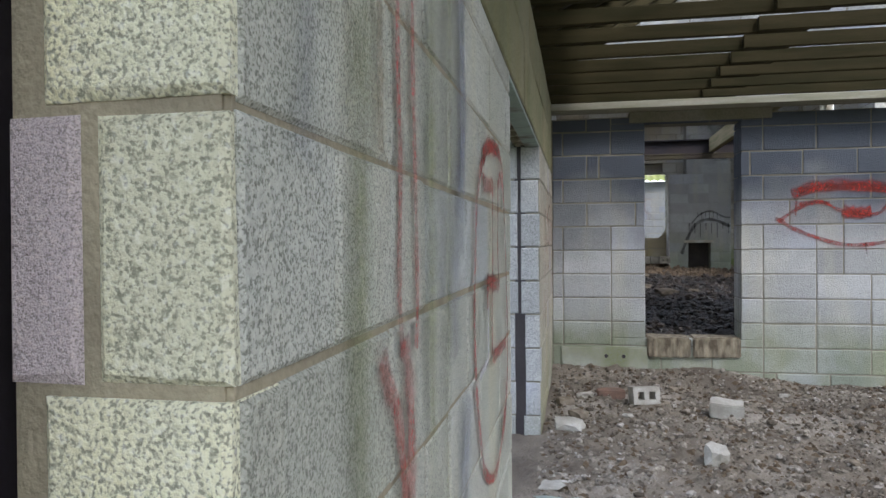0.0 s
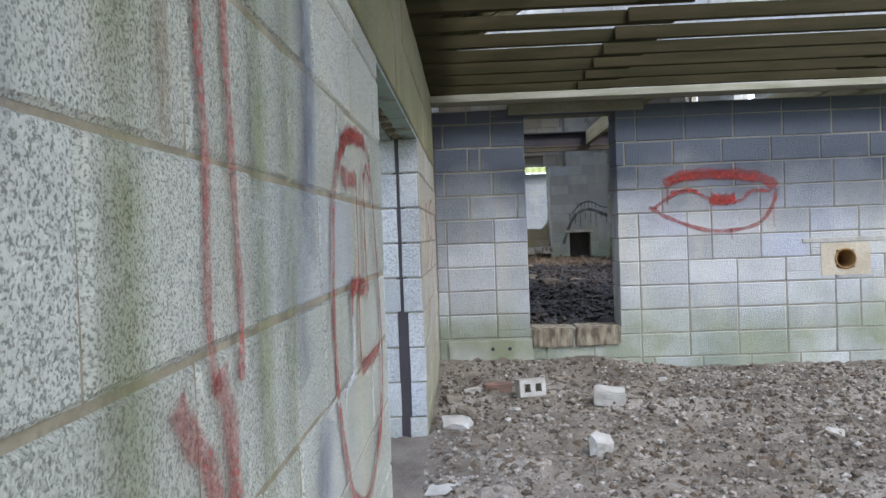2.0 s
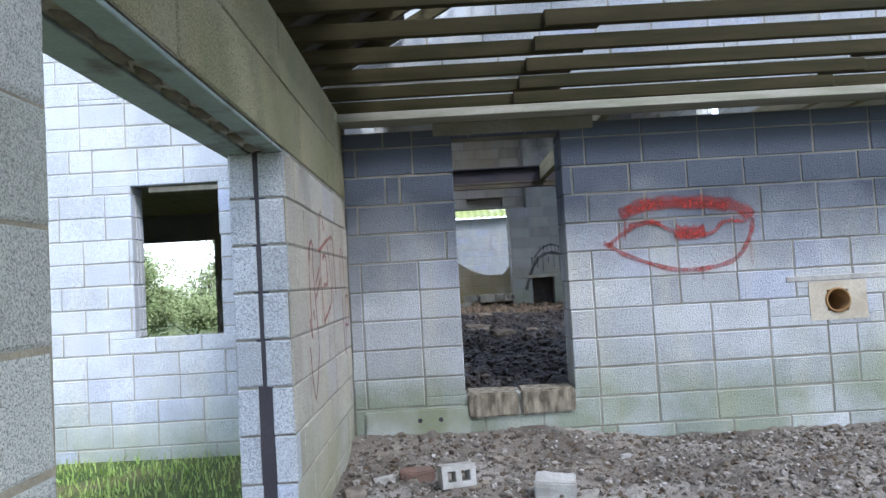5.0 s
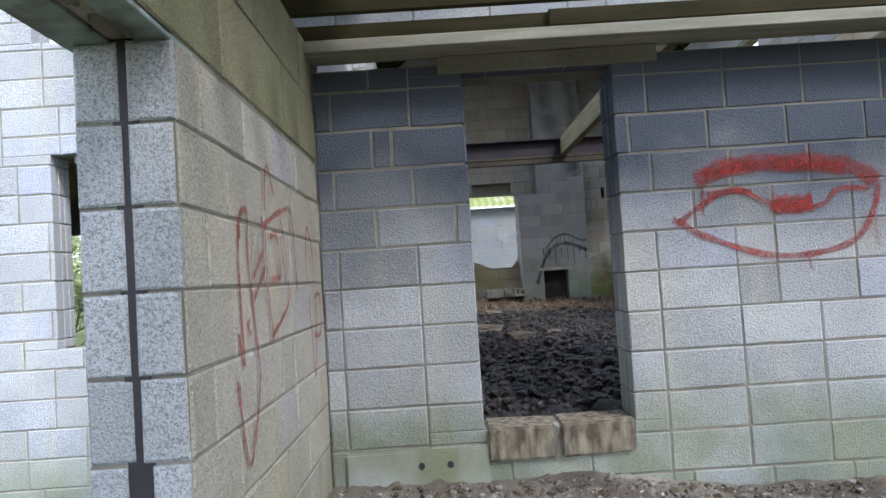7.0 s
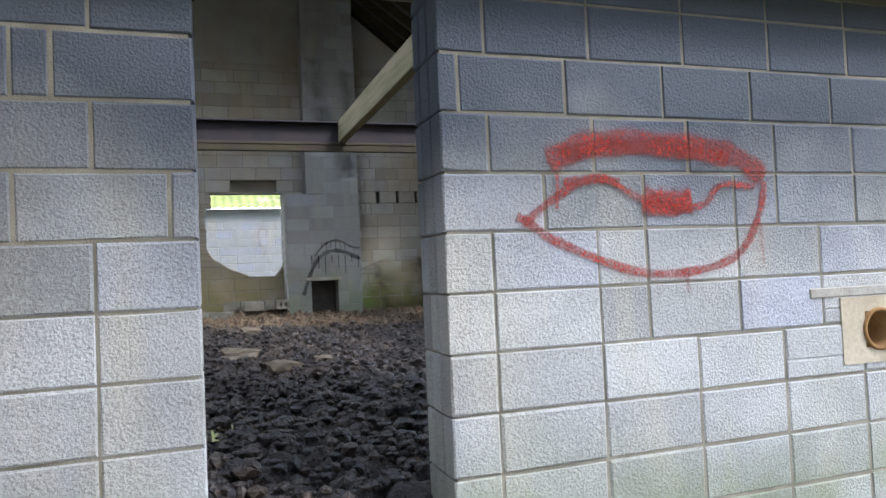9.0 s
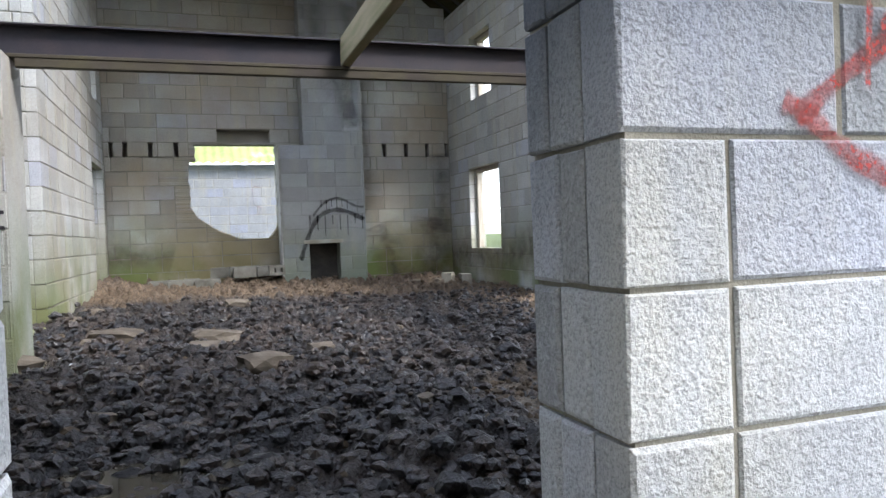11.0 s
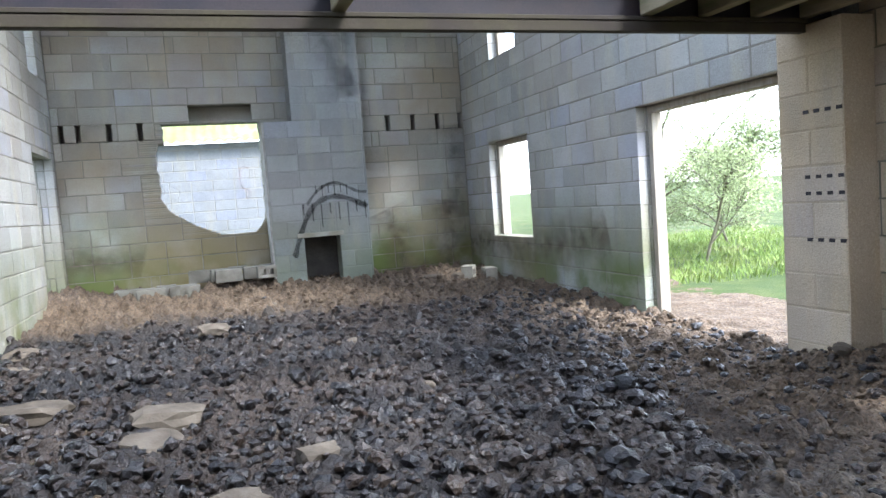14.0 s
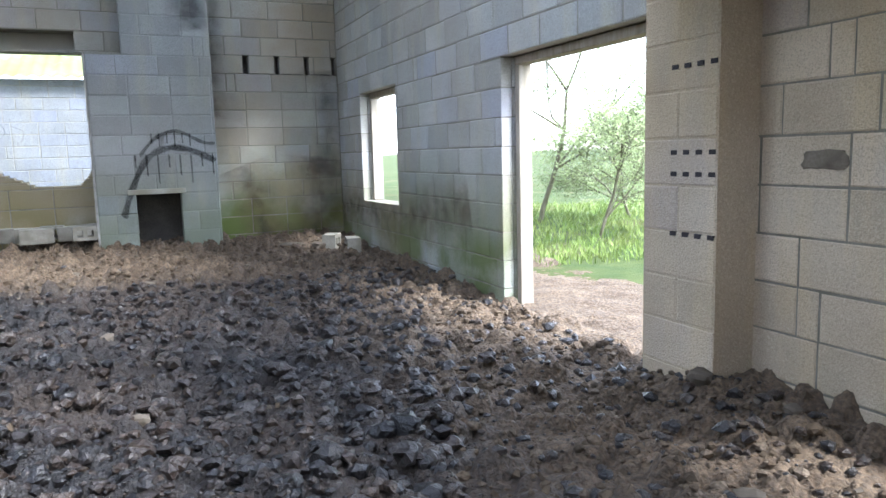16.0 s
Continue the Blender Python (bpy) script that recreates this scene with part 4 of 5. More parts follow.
# ---- window and door frames of room two ----
def timber_frame(name, x0, x1, y0, y1, z0, z1, label, sides=("head", "north", "south"), w=0.07):
    top = part(name, None)
    tagged(top, label, "frame", "", "structure")
    if "head" in sides:
        part("head", bm_mesh("head", bevel_box(x0, x1, y0, y1, z1 - w, z1 - 0.004, 0.005), FRAME_WOOD), top)
    if "north" in sides:
        part("jamb", bm_mesh("jamb", bevel_box(x0, x1, y1 - w, y1 - 0.004, z0, z1 - w - 0.002, 0.005), FRAME_WOOD), top)
    if "south" in sides:
        part("jamb", bm_mesh("jamb", bevel_box(x0, x1, y0 + 0.004, y0 + w, z0, z1 - w - 0.002, 0.005), FRAME_WOOD), top)
    return top


timber_frame("door_1", XE + 0.13, XE + 0.25, 12.5, 14.62, 0.2, 2.46, "bare weathered timber door frame in the block wall", ("head", "north"))
timber_frame("window_1", XE + 0.13, XE + 0.22, 17.10, 18.42, 1.10, 2.48, "bare timber window frame without glass")
timber_frame("window_2", XE + 0.13, XE + 0.22, 17.30, 18.20, 3.65, 4.7, "small upper timber window frame without glass")
timber_frame("window_3", XE + 0.13, XE + 0.24, 8.3, 10.80, 1.0, 2.42, "reddish timber window frame, broken off at the foot", ("head", "north"), 0.09)
timber_frame("window_4", -2.45, -1.73, 9.12, 9.2, 0.92, 2.42, "old timber window head", ("head",), 0.06)


def rock(name, mat, size, seed, sub=2, flat=1.0):
    bm = bmesh.new()
    bmesh.ops.create_icosphere(bm, subdivisions=sub, radius=1)
    off = Vector((seed * 3.7, seed * 1.3, seed * 2.1))
    for v in bm.verts:
        n = v.co.normalized()
        q = Vector((max(-0.72, min(0.72, n.x)), max(-0.75, min(0.75, n.y)), max(-0.7, min(0.7, n.z))))
        v.co = q * (1 + 0.35 * noise.noise(n * 1.3 + off) + 0.14 * noise.noise(n * 4 + off))
        v.co = Vector((v.co.x * size[0], v.co.y * size[1], v.co.z * size[2] * flat))
    return bm_mesh(name, bm, mat)


def chunk(x, y, z, size, turn, tilt, mat, seed, label, group, name="rubble_stone"):
    ob = part(name, rock(name, mat, size, seed), None, pose(x, y, z, tilt, tilt * 0.5, turn))
    return tagged(ob, label, "stone", group)


def hollow_block(x, y, z, turn, tilt, mat, label, size=1.0):
    """A two-cell hollow concrete block, 0.44 by 0.1 by 0.215."""
    bm = bmesh.new()
    w, h, d = 0.30 * size, 0.19 * size, 0.17 * size
    t = 0.05 * size
    xs = [-w / 2, -w / 2 + t, -t / 2, t / 2, w / 2 - t, w / 2]
    zs = [0, t, h - t, h]
    grid = {(i, k, s): bm.verts.new((xs[i], s * d / 2, zs[k])) for i in range(6) for k in range(4) for s in (-1, 1)}
    for i in range(5):
        for k in range(3):
            if k == 1 and i in (1, 3):
                for a, b in (((i, k), (i + 1, k)), ((i + 1, k), (i + 1, k + 1)), ((i + 1, k + 1), (i, k + 1)), ((i, k + 1), (i, k))):
                    bm.faces.new((grid[(*a, -1)], grid[(*b, -1)], grid[(*b, 1)], grid[(*a, 1)]))
                continue
            bm.faces.new([grid[(a, b, -1)] for a, b in ((i, k), (i + 1, k), (i + 1, k + 1), (i, k + 1))])
            bm.faces.new([grid[(a, b, 1)] for a, b in ((i, k + 1), (i + 1, k + 1), (i + 1, k), (i, k))])
    for i in range(5):
        for k in (0, 3):
            bm.faces.new((grid[(i, k, -1)], grid[(i + 1, k, -1)], grid[(i + 1, k, 1)], grid[(i, k, 1)]))
    for k in range(3):
        for i in (0, 5):
            bm.faces.new((grid[(i, k, -1)], grid[(i, k + 1, -1)], grid[(i, k + 1, 1)], grid[(i, k, 1)]))
    bmesh.ops.recalc_face_normals(bm, faces=bm.faces[:])
    for v in bm.verts:
        v.co += 0.006 * Vector((noise.noise(v.co * 9 + Vector((x, y, 0))), noise.noise(v.co * 8 + Vector((y, x, 0))), 0))
    ob = part("hollow_block", bm_mesh("hollow_block", bm, mat), None, pose(x, y, z, tilt, 0, turn))
    return tagged(ob, label, "block", "loose blocks")


def loose_block(name, x, y, z, size, turn, tilt, mat, label, roll=0):
    bm = bevel_box(-size[0] / 2, size[0] / 2, -size[1] / 2, size[1] / 2, 0, size[2], 0.008, 2)
    bmesh.ops.subdivide_edges(bm, edges=[e for e in bm.edges if e.calc_length() > 0.06], cuts=3, use_grid_fill=True)
    for v in bm.verts:
        v.co += v.co.normalized() * 0.016 * noise.noise(v.co * 11 + Vector((x * 5, y * 3, 0)))
    ob = part(name, bm_mesh(name, bm, mat), None, pose(x, y, z, tilt, roll, turn))
    return tagged(ob, label, "block" if "block" in name else "brick", "loose blocks")


# room one floor
hollow_block(0.45, 6.42, 0.06, 15, -8, RUBBLE_PALE, "pale hollow concrete block lying on the dirt", 0.70)
loose_block("concrete_block", 1.0, 6.15, 0.05, (0.23, 0.17, 0.11), -8, 6, RUBBLE_PALE, "pale solid concrete block lying on the dirt", 4)
loose_block("brick", 0.19, 6.62, 0.05, (0.22, 0.11, 0.08), 10, 5, BRICK_DIRTY, "dirty red brick half sunk in the dirt")
chunk(0.73, 5.0, 0.09, (0.085, 0.07, 0.085), 20, 20, RUBBLE_PALE, 3, "pale pointed lump of broken block", "floor rubble")
for i, (x, y, s) in enumerate(((-0.12, 5.6, 0.13), (-0.05, 5.95, 0.1), (-0.16, 6.3, 0.11), (0.0, 6.6, 0.09), (0.55, 6.35, 0.05), (0.62, 6.45, 0.04), (2.17, 5.2, 0.07), (0.75, 7.0, 0.06), (0.95, 5.75, 0.05), (1.6, 6.9, 0.05), (0.6, 7.25, 0.09), (0.1, 5.3, 0.05), (2.3, 6.8, 0.05), (1.5, 5.1, 0.035), (3.0, 6.2, 0.05), (0.3, 6.0, 0.05), (-0.1, 7.2, 0.1))):
    chunk(x, y, 0.05 + s * 0.2, (s, s * 0.75, s * 0.5), i * 57, 10, RUBBLE if i % 3 else RUBBLE_PALE, i + 10, "broken lump of concrete lying on the dirt", "floor rubble")
for i, (x, y, s) in enumerate(((-0.15, 4.05, 0.11), (0.02, 4.0, 0.08), (-0.18, 4.35, 0.06), (0.12, 3.7, 0.06))):
    bm = bmesh.new()
    bmesh.ops.create_grid(bm, x_segments=6, y_segments=6, size=s)
    for v in bm.verts:
        v.co += Vector((noise.noise(v.co * 20 + Vector((i, 0, 0))) * 0.04, noise.noise(v.co * 20 + Vector((0, i, 4))) * 0.04, 0.02 + 0.03 * noise.noise(v.co * 9 + Vector((i, 3, 0)))))
    bmesh.ops.solidify(bm, geom=bm.faces[:], thickness=0.003)
    tagged(part("litter_scrap", bm_mesh("litter_scrap", bm, RUBBLE_PALE if i else LINTEL), None, pose(x, y, 0.07, 0, 0, i * 40)), "crumpled pale plastic scrap on the floor", "litter", "scraps")


def scatter(name, n, area, zfn, rmin, rmax, mat, seed, label, flat=0.6, keep=None):
    """Many small broken bits joined into one mesh."""
    r = np.random.RandomState(seed)
    base = [(1, 0, -0.4), (-0.5, 0.85, -0.3), (-0.5, -0.85, -0.4), (0.1, 0.1, 1), (0.55, 0.6, 0.35), (-0.8, 0.1, 0.4)]
    tri = [(0, 4, 3), (4, 1, 3), (1, 5, 3), (5, 2, 3), (2, 0, 3), (0, 1, 4), (1, 2, 5), (0, 2, 1)]
    xs, ys = r.uniform(area[0], area[1], n), r.uniform(area[2], area[3], n)
    zs = zfn(xs, ys)
    v, f = [], []
    for i in range(n):
        if keep and not keep(xs[i], ys[i], r.rand()):
            continue
        s = rmin + (rmax - rmin) * r.rand() ** 3
        th, st = r.uniform(0, 6.28), r.uniform(0.5, 1.0)
        k = len(v)
        for a, b, c in base:
            a, b, c = a + r.uniform(-0.25, 0.25), (b + r.uniform(-0.25, 0.25)) * st, c + r.uniform(-0.2, 0.2)
            v.append((xs[i] + s * (a * math.cos(th) - b * math.sin(th)), ys[i] + s * (a * math.sin(th) + b * math.cos(th)), zs[i] + s * flat * c))
        f += [tuple(k + q for q in t) for t in tri]
    return tagged(part(name, mesh_of(name, v, f, mat)), label, "debris", "", "stuff")


def round_clods(name, n, area, zfn, rmin, rmax, mat, seed, label, keep):
    """Crumbly rounded lumps, joined into one mesh."""
    r = np.random.RandomState(seed)
    bm = bmesh.new()
    bmesh.ops.create_icosphere(bm, subdivisions=1 if rmax < 0.06 else 2, radius=1)
    dirs = np.array([v.co[:] for v in bm.verts])
    tri = np.array([[v.index for v in q.verts] for q in bm.faces])
    bm.free()
    shapes = []
    for k in range(14):
        sc = np.array([1 + 0.45 * noise.noise(Vector(d) * 1.4 + Vector((k * 5, 0, 0))) + 0.35 * noise.noise(Vector(d) * 3.6 + Vector((0, k * 5, 0))) for d in dirs])
        shapes.append(dirs * sc[:, None])
    v, f, count = [], [], 0
    xs, ys = r.uniform(area[0], area[1], n), r.uniform(area[2], area[3], n)
    zs = zfn(xs, ys)
    for i in range(n):
        if not keep(xs[i], ys[i], r.rand()):
            continue
        s = rmin + (rmax - rmin) * r.rand() ** 2.6
        th = r.uniform(0, 6.28)
        c, q = math.cos(th), math.sin(th)
        p = shapes[r.randint(14)] * np.array([s, s * r.uniform(0.6, 1.0), s * r.uniform(0.5, 0.85)])
        v.append(np.stack([p[:, 0] * c - p[:, 1] * q + xs[i], p[:, 0] * q + p[:, 1] * c + ys[i], p[:, 2] + zs[i] + s * 0.15], 1))
        f.append(tri + count * len(dirs))
        count += 1
    me = mesh_of(name, np.concatenate(v).tolist(), np.concatenate(f).tolist(), mat)
    return tagged(part(name, me), label, "debris", "", "stuff")


def crumb_material(name, tones, rough):
    m, nt, b = shader(name, rough)
    geo = nt.nodes.new("ShaderNodeNewGeometry")
    r = nt.nodes.new("ShaderNodeValToRGB")
    els = r.color_ramp.elements
    while len(els) < len(tones):
        els.new(0.5)
    for i, t in enumerate(tones):
        els[i].position, els[i].color = i / (len(tones) - 1), (*t, 1)
    nt.links.new(geo.outputs["Random Per Island"], r.inputs[0])
    g = tex(nt, "noise", 60, 4)
    nt.links.new(mix(nt, calc(nt, "MULTIPLY", ramp(nt, g, 0.35, 0.65), 0.6), r.outputs[0], tuple(c * 0.4 for c in tones[0])), b.inputs["Base Color"])
    bump(nt, b, g, 0.9, 0.012)
    return m


def surface(ob):
    """Height of a floor sheet at given places."""
    vs = np.empty(len(ob.data.vertices) * 3)
    ob.data.vertices.foreach_get("co", vs)
    vs = vs.reshape(-1, 3)
    nx = int(np.argmax(np.diff(vs[:, 0]) < 0)) + 1
    gx, gy, gz = vs[:nx, 0], vs[::nx, 1], vs[:, 2].reshape(-1, nx)
    return lambda x, y: gz[np.clip(np.searchsorted(gy, y), 0, len(gy) - 1), np.clip(np.searchsorted(gx, x), 0, nx - 1)]


CLOD = mixed("clod", (0.045, 0.036, 0.034), (0.022, 0.02, 0.022), 6, 0.6, 60, 0.8, 0.01)
CLOD_DRY = mixed("dry_clod", (0.13, 0.10, 0.07), (0.08, 0.06, 0.042), 6, 0.95, 60, 0.8, 0.01)
lz, mz = surface(litter), surface(mud)
GRIT = crumb_material("floor_grit", ((0.09, 0.075, 0.06), (0.21, 0.185, 0.155), (0.36, 0.33, 0.285), (0.14, 0.12, 0.10), (0.46, 0.435, 0.40)), 0.95)
scatter("gravel", 14000, (-0.28, 4.5, 3.0, 7.5), lz, 0.005, 0.03, GRIT, 1, "brown grit and small stones on the floor")
round_clods("floor_stones", 5000, (-0.28, 4.5, 3.0, 7.5), lz, 0.006, 0.035, GRIT, 9, "small stones and crumbs on the floor", lambda x, y, q: True)
scatter("dark_grit", 7000, (-0.28, 4.5, 3.0, 7.5), lz, 0.006, 0.035, CLOD_DRY, 6, "dark crumbs of dirt on the floor")
scatter("pale_chips", 900, (-0.28, 4.5, 3.0, 7.5), lz, 0.004, 0.02, RUBBLE_PALE, 2, "pale chips of broken block on the floor")
CRUMB = crumb_material("mud_crumb", ((0.010, 0.010, 0.012), (0.026, 0.021, 0.019), (0.055, 0.037, 0.026), (0.016, 0.016, 0.019), (0.075, 0.055, 0.041)), 0.32)
DRY_CRUMB = crumb_material("dry_crumb", ((0.11, 0.08, 0.055), (0.17, 0.13, 0.09), (0.075, 0.058, 0.042), (0.22, 0.175, 0.13)), 0.95)
round_clods("mud_clods", 32000, (-0.6, 5.2, 8.0, 16.2), mz, 0.008, 0.05, CRUMB, 3, "broken clods of wet dark mud", lambda x, y, q: q < mud_density(x, y) and (y < 13 or q < 0.5))
round_clods("large_clods", 900, (-0.6, 4.4, 8.0, 15.5), mz, 0.035, 0.075, CRUMB, 7, "larger clods of wet dark mud", lambda x, y, q: q < mud_density(x, y))
round_clods("dry_clods", 9000, (1.5, 5.2, 8.0, 19.3), mz, 0.006, 0.04, DRY_CRUMB, 8, "dry crumbly earth clods", lambda x, y, q: mud_density(x, y) < 0.5)
scatter("dry_crumbs", 9000, (-0.6, 5.25, 8.0, 19.3), mz, 0.006, 0.035, CLOD_DRY, 4, "dry crumbs of earth", 0.8, lambda x, y, q: mud_density(x, y) < 0.5 or q < 0.1)
scatter("stone_chips", 900, (-0.6, 5.25, 8.0, 19.3), mz, 0.008, 0.035, MUDDY, 5, "small stones in the mud")

# rubble in room two
for i, (x, y, s, t) in enumerate(((0.91, 12.75, (0.26, 0.17, 0.09), 20), (0.86, 12.42, (0.20, 0.15, 0.09), 50), (0.98, 12.95, (0.16, 0.1, 0.06), 80), (1.19, 11.25, (0.22, 0.10, 0.08), 25), (0.11, 13.35, (0.28, 0.12, 0.08), 5), (-0.02, 13.3, (0.2, 0.1, 0.06), 30), (1.61, 11.75, (0.12, 0.08, 0.06), 15), (0.30, 10.68, (0.16, 0.10, 0.06), 130), (1.2, 15.6, (0.18, 0.12, 0.06), 10), (-0.40, 12.15, (0.22, 0.16, 0.1), 15), (4.87, 10.5, (0.09, 0.06, 0.05), 0), (4.95, 10.65, (0.06, 0.05, 0.04), 0), (5.0, 12.0, (0.11, 0.07, 0.05), 40), (5.1, 11.7, (0.07, 0.05, 0.04), 0), (5.05, 11.5, (0.06, 0.05, 0.04), 0), (-0.4, 14.6, (0.3, 0.14, 0.05), 10), (4.4, 18.6, (0.2, 0.1, 0.04), 0), (4.7, 18.3, (0.16, 0.1, 0.05), 30), (2.6, 16.6, (0.07, 0.05, 0.03), 0), (1.9, 17.4, (0.09, 0.06, 0.04), 0), (1.45, 10.6, (0.07, 0.06, 0.05), 0), (0.4, 11.6, (0.15, 0.08, 0.05), 60), (-0.35, 15.4, (0.22, 0.14, 0.06), 0))):
    chunk(x, y, float(mz(np.array([x]), np.array([y]))[0]) + s[2] * 0.25, s, t, 8, MUDDY, i + 40, "muddy slab of broken concrete lying in the mud", "mud rubble")
for i in range(34):
    x, y = random.Random(i).uniform(-0.45, 4.6), random.Random(i + 99).uniform(9.0, 18)
    s = random.Random(i + 7).uniform(0.035, 0.09)
    chunk(x, y, float(mz(np.array([x]), np.array([y]))[0]) + s * 0.1, (s, s * 0.8, s * 0.6), i * 33, 10, (MUDDY, CLOD_DRY, CLOD)[i % 3], i + 90, "muddy lump of stone lying in the mud", "mud rubble")
# fallen blocks under the broken hole
for i in range(13):
    x = -0.15 + i * 0.165 + 0.05 * math.sin(i * 2)
    if i % 2:
        hollow_block(x + 0.32, 19.1 - 0.2 * (i % 3), 0.62 + (0.17 if i in (7, 9, 11) else 0), 4 * (i % 4) - 6, 0, DUSTY, "dusty hollow block fallen under the broken wall", 0.85)
    else:
        loose_block("concrete_block", x + 0.32, 19.15 - 0.15 * (i % 3), 0.60 + (0.17 if i in (6, 8, 10, 12) else 0), (0.36, 0.2, 0.17), 5 * (i % 3) - 5, 0, DUSTY, "dusty concrete block fallen under the broken wall")
hollow_block(4.85, 18.35, 0.50, 60, 0, DUSTY, "dusty hollow block lying by the wall")
hollow_block(5.0, 17.9, 0.49, 80, 0, DUSTY, "dusty hollow block lying by the wall")

fire_lintel = part("fireplace_lintel", bm_mesh("fireplace_lintel", bevel_box(2.48, 3.16, 18.935, 19.08, 1.28, 1.345, 0.006), CONCRETE))
tagged(fire_lintel, "pale concrete lintel over the fireplace", "lintel", "", "structure")
side = part("chimney_edge", boxes_mesh("chimney_edge", [(2.113, 2.137, 18.94, 19.41, 0.3, 2.96)], RUBBLE_PALE))
tagged(side, "pale plastered edge of the chimney breast", "trim", "", "structure")

# perforated courses of the east pier: proud dark boxes painted as shaded holes
pier = bpy.data.objects["pier_east"]
hole = boxes_mesh("vent_hole", [(-0.021, 0.021, -0.004, 0.03, -0.012, 0.012)], FRAME_AND_HOLE)
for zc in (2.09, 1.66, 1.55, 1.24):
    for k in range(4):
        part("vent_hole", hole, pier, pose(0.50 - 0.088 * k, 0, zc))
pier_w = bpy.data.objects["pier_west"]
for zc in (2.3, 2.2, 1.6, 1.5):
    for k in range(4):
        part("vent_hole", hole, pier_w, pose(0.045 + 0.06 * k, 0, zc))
scar = part("wall_scar", rock("wall_scar", RUBBLE, (0.012, 0.15, 0.06), 5, 3), None, pose(XE + 0.004, 11.63, 1.61))
tagged(scar, "rough spalled patch in the block face", "scar", "", "structure")
broken = part("broken_jamb", None)
tagged(broken, "broken concrete edge below the window frame", "rubble", "", "structure")
rnd = random.Random(17)
for x0, x1, mt, reach in ((XE + 0.004, XE + 0.11, BLOCK_WARM_LIT, 0.0), (XE + 0.11, XE + 0.17, MORTAR, -0.02), (XE + 0.17, XE + 0.286, RUBBLE_PALE, 0.03)):
    rows = [(0.575 + k * 0.047, 10.70 - reach + 0.10 * (k / 16) ** 1.5 + rnd.uniform(-0.012, 0.012)) for k in range(17)]
    v = [(x, y, z) for z, y in rows for x in (x0, x1)] + [(x, 10.815, z) for z, y in rows for x in (x0, x1)]
    n = len(rows) * 2
    f = []
    for k in range(len(rows) - 1):
        i = 2 * k
        f += [(i, i + 1, i + 3, i + 2), (i, i + 2, n + i + 2, n + i), (i + 1, n + i + 1, n + i + 3, i + 3)]
    f += [(n - 2, n - 1, 2 * n - 1, 2 * n - 2), (0, n, n + 1, 1)]
    part("broken_leaf", mesh_of("broken_leaf", v, f, mt), broken)

# puddles
WATER, wnt, wb = shader("puddle_water", 0.04)
wb.inputs["Base Color"].default_value = (0.05, 0.042, 0.028, 1)
for x, y, z, a, b in ((0.50, 9.6, 0.45, 0.50, 0.30), (-0.1, 13.0, 0.50, 0.5, 0.7), (-0.3, 15.5, 0.53, 0.5, 0.6)):
    bm = bmesh.new()
    bmesh.ops.create_circle(bm, cap_ends=True, segments=40, radius=1)
    for v in bm.verts:
        v.co = Vector((v.co.x * a, v.co.y * b, 0)) * (1 + 0.3 * noise.noise(v.co * 1.5 + Vector((x, y, 0))))
    tagged(part("puddle", bm_mesh("puddle", bm, WATER), None, pose(x, y, z)), "shallow muddy puddle", "puddle", "", "structure")

# ---- outbuilding beyond the broken hole ----
wall("wall_outbuilding", -4.0, 25.0, 0, 10.0, -0.3, 3.28, 0.2, [], BLOCK_WHITE, 0.225, 0.45, 0.0, 0.1, "whitewashed block wall of the yard behind", pieces=200, keep=(3, 7))
SHEET = mixed("mossy_sheet", (0.22, 0.245, 0.07), (0.14, 0.18, 0.035), 1.5, 0.8, 30, 0.3, 0.004, None, 0, (0.30, 0.29, 0.22))
v, f = [], []
for i in range(241):
    x = -4.2 + i * 10.4 / 240
    h = 0.025 * math.sin(i * math.pi / 2 * 0.8)
    v += [(x, 24.8, 3.30 + h), (x, 29.0, 4.84 + h)]
for i in range(240):
    f.append((2 * i, 2 * i + 2, 2 * i + 3, 2 * i + 1))
sheet_ob = part("roof_outbuilding", mesh_of("roof_outbuilding", v, f, SHEET, True))
tagged(sheet_ob, "moss-yellowed corrugated roof of the outbuilding", "roof", "", "structure")
strokes("yard_scribble", [([(0.1, 2.3), (0.3, 2.55), (0.5, 2.3), (0.3, 2.1), (0.15, 2.2)], 0.03, BLUE_WASH), ([(2.3, 2.7), (2.1, 2.7), (2.1, 2.3), (2.25, 2.2), (2.2, 2.0)], 0.022, PALE_RED), ([(0.6, 2.4), (0.8, 2.3), (0.75, 2.1)], 0.03, BLUE_WASH)], lambda u, z, h: (u, 24.99 - h, z), "faint scribbles on the whitewashed wall", "graffiti")

# ---- side room behind the outer window ----
for nm, bx in (("wall_side_back", [(-6.0, -5.5, 13.5, 13.7, -0.2, 2.9), (-3.2, XW - 0.3, 13.5, 13.7, -0.2, 2.9), (-5.5, -3.2, 13.5, 13.7, -0.2, 0.5), (-5.5, -3.2, 13.5, 13.7, 2.2, 2.9)]), ("wall_side_west", [(-6.2, -6.0, 9.03, 13.7, -0.2, 4.6)])):
    tagged(part(nm, boxes_mesh(nm, bx, BLOCK_FAR)), "grey concrete block wall of the side room", "wall", "", "structure")
tagged(part("ceiling_side", boxes_mesh("ceiling_side", [(-6.0, XW - 0.3, 9.33, 13.5, 2.62, 2.7)], TIMBER_Y)), "old timber ceiling of the side room", "ceiling", "", "structure")

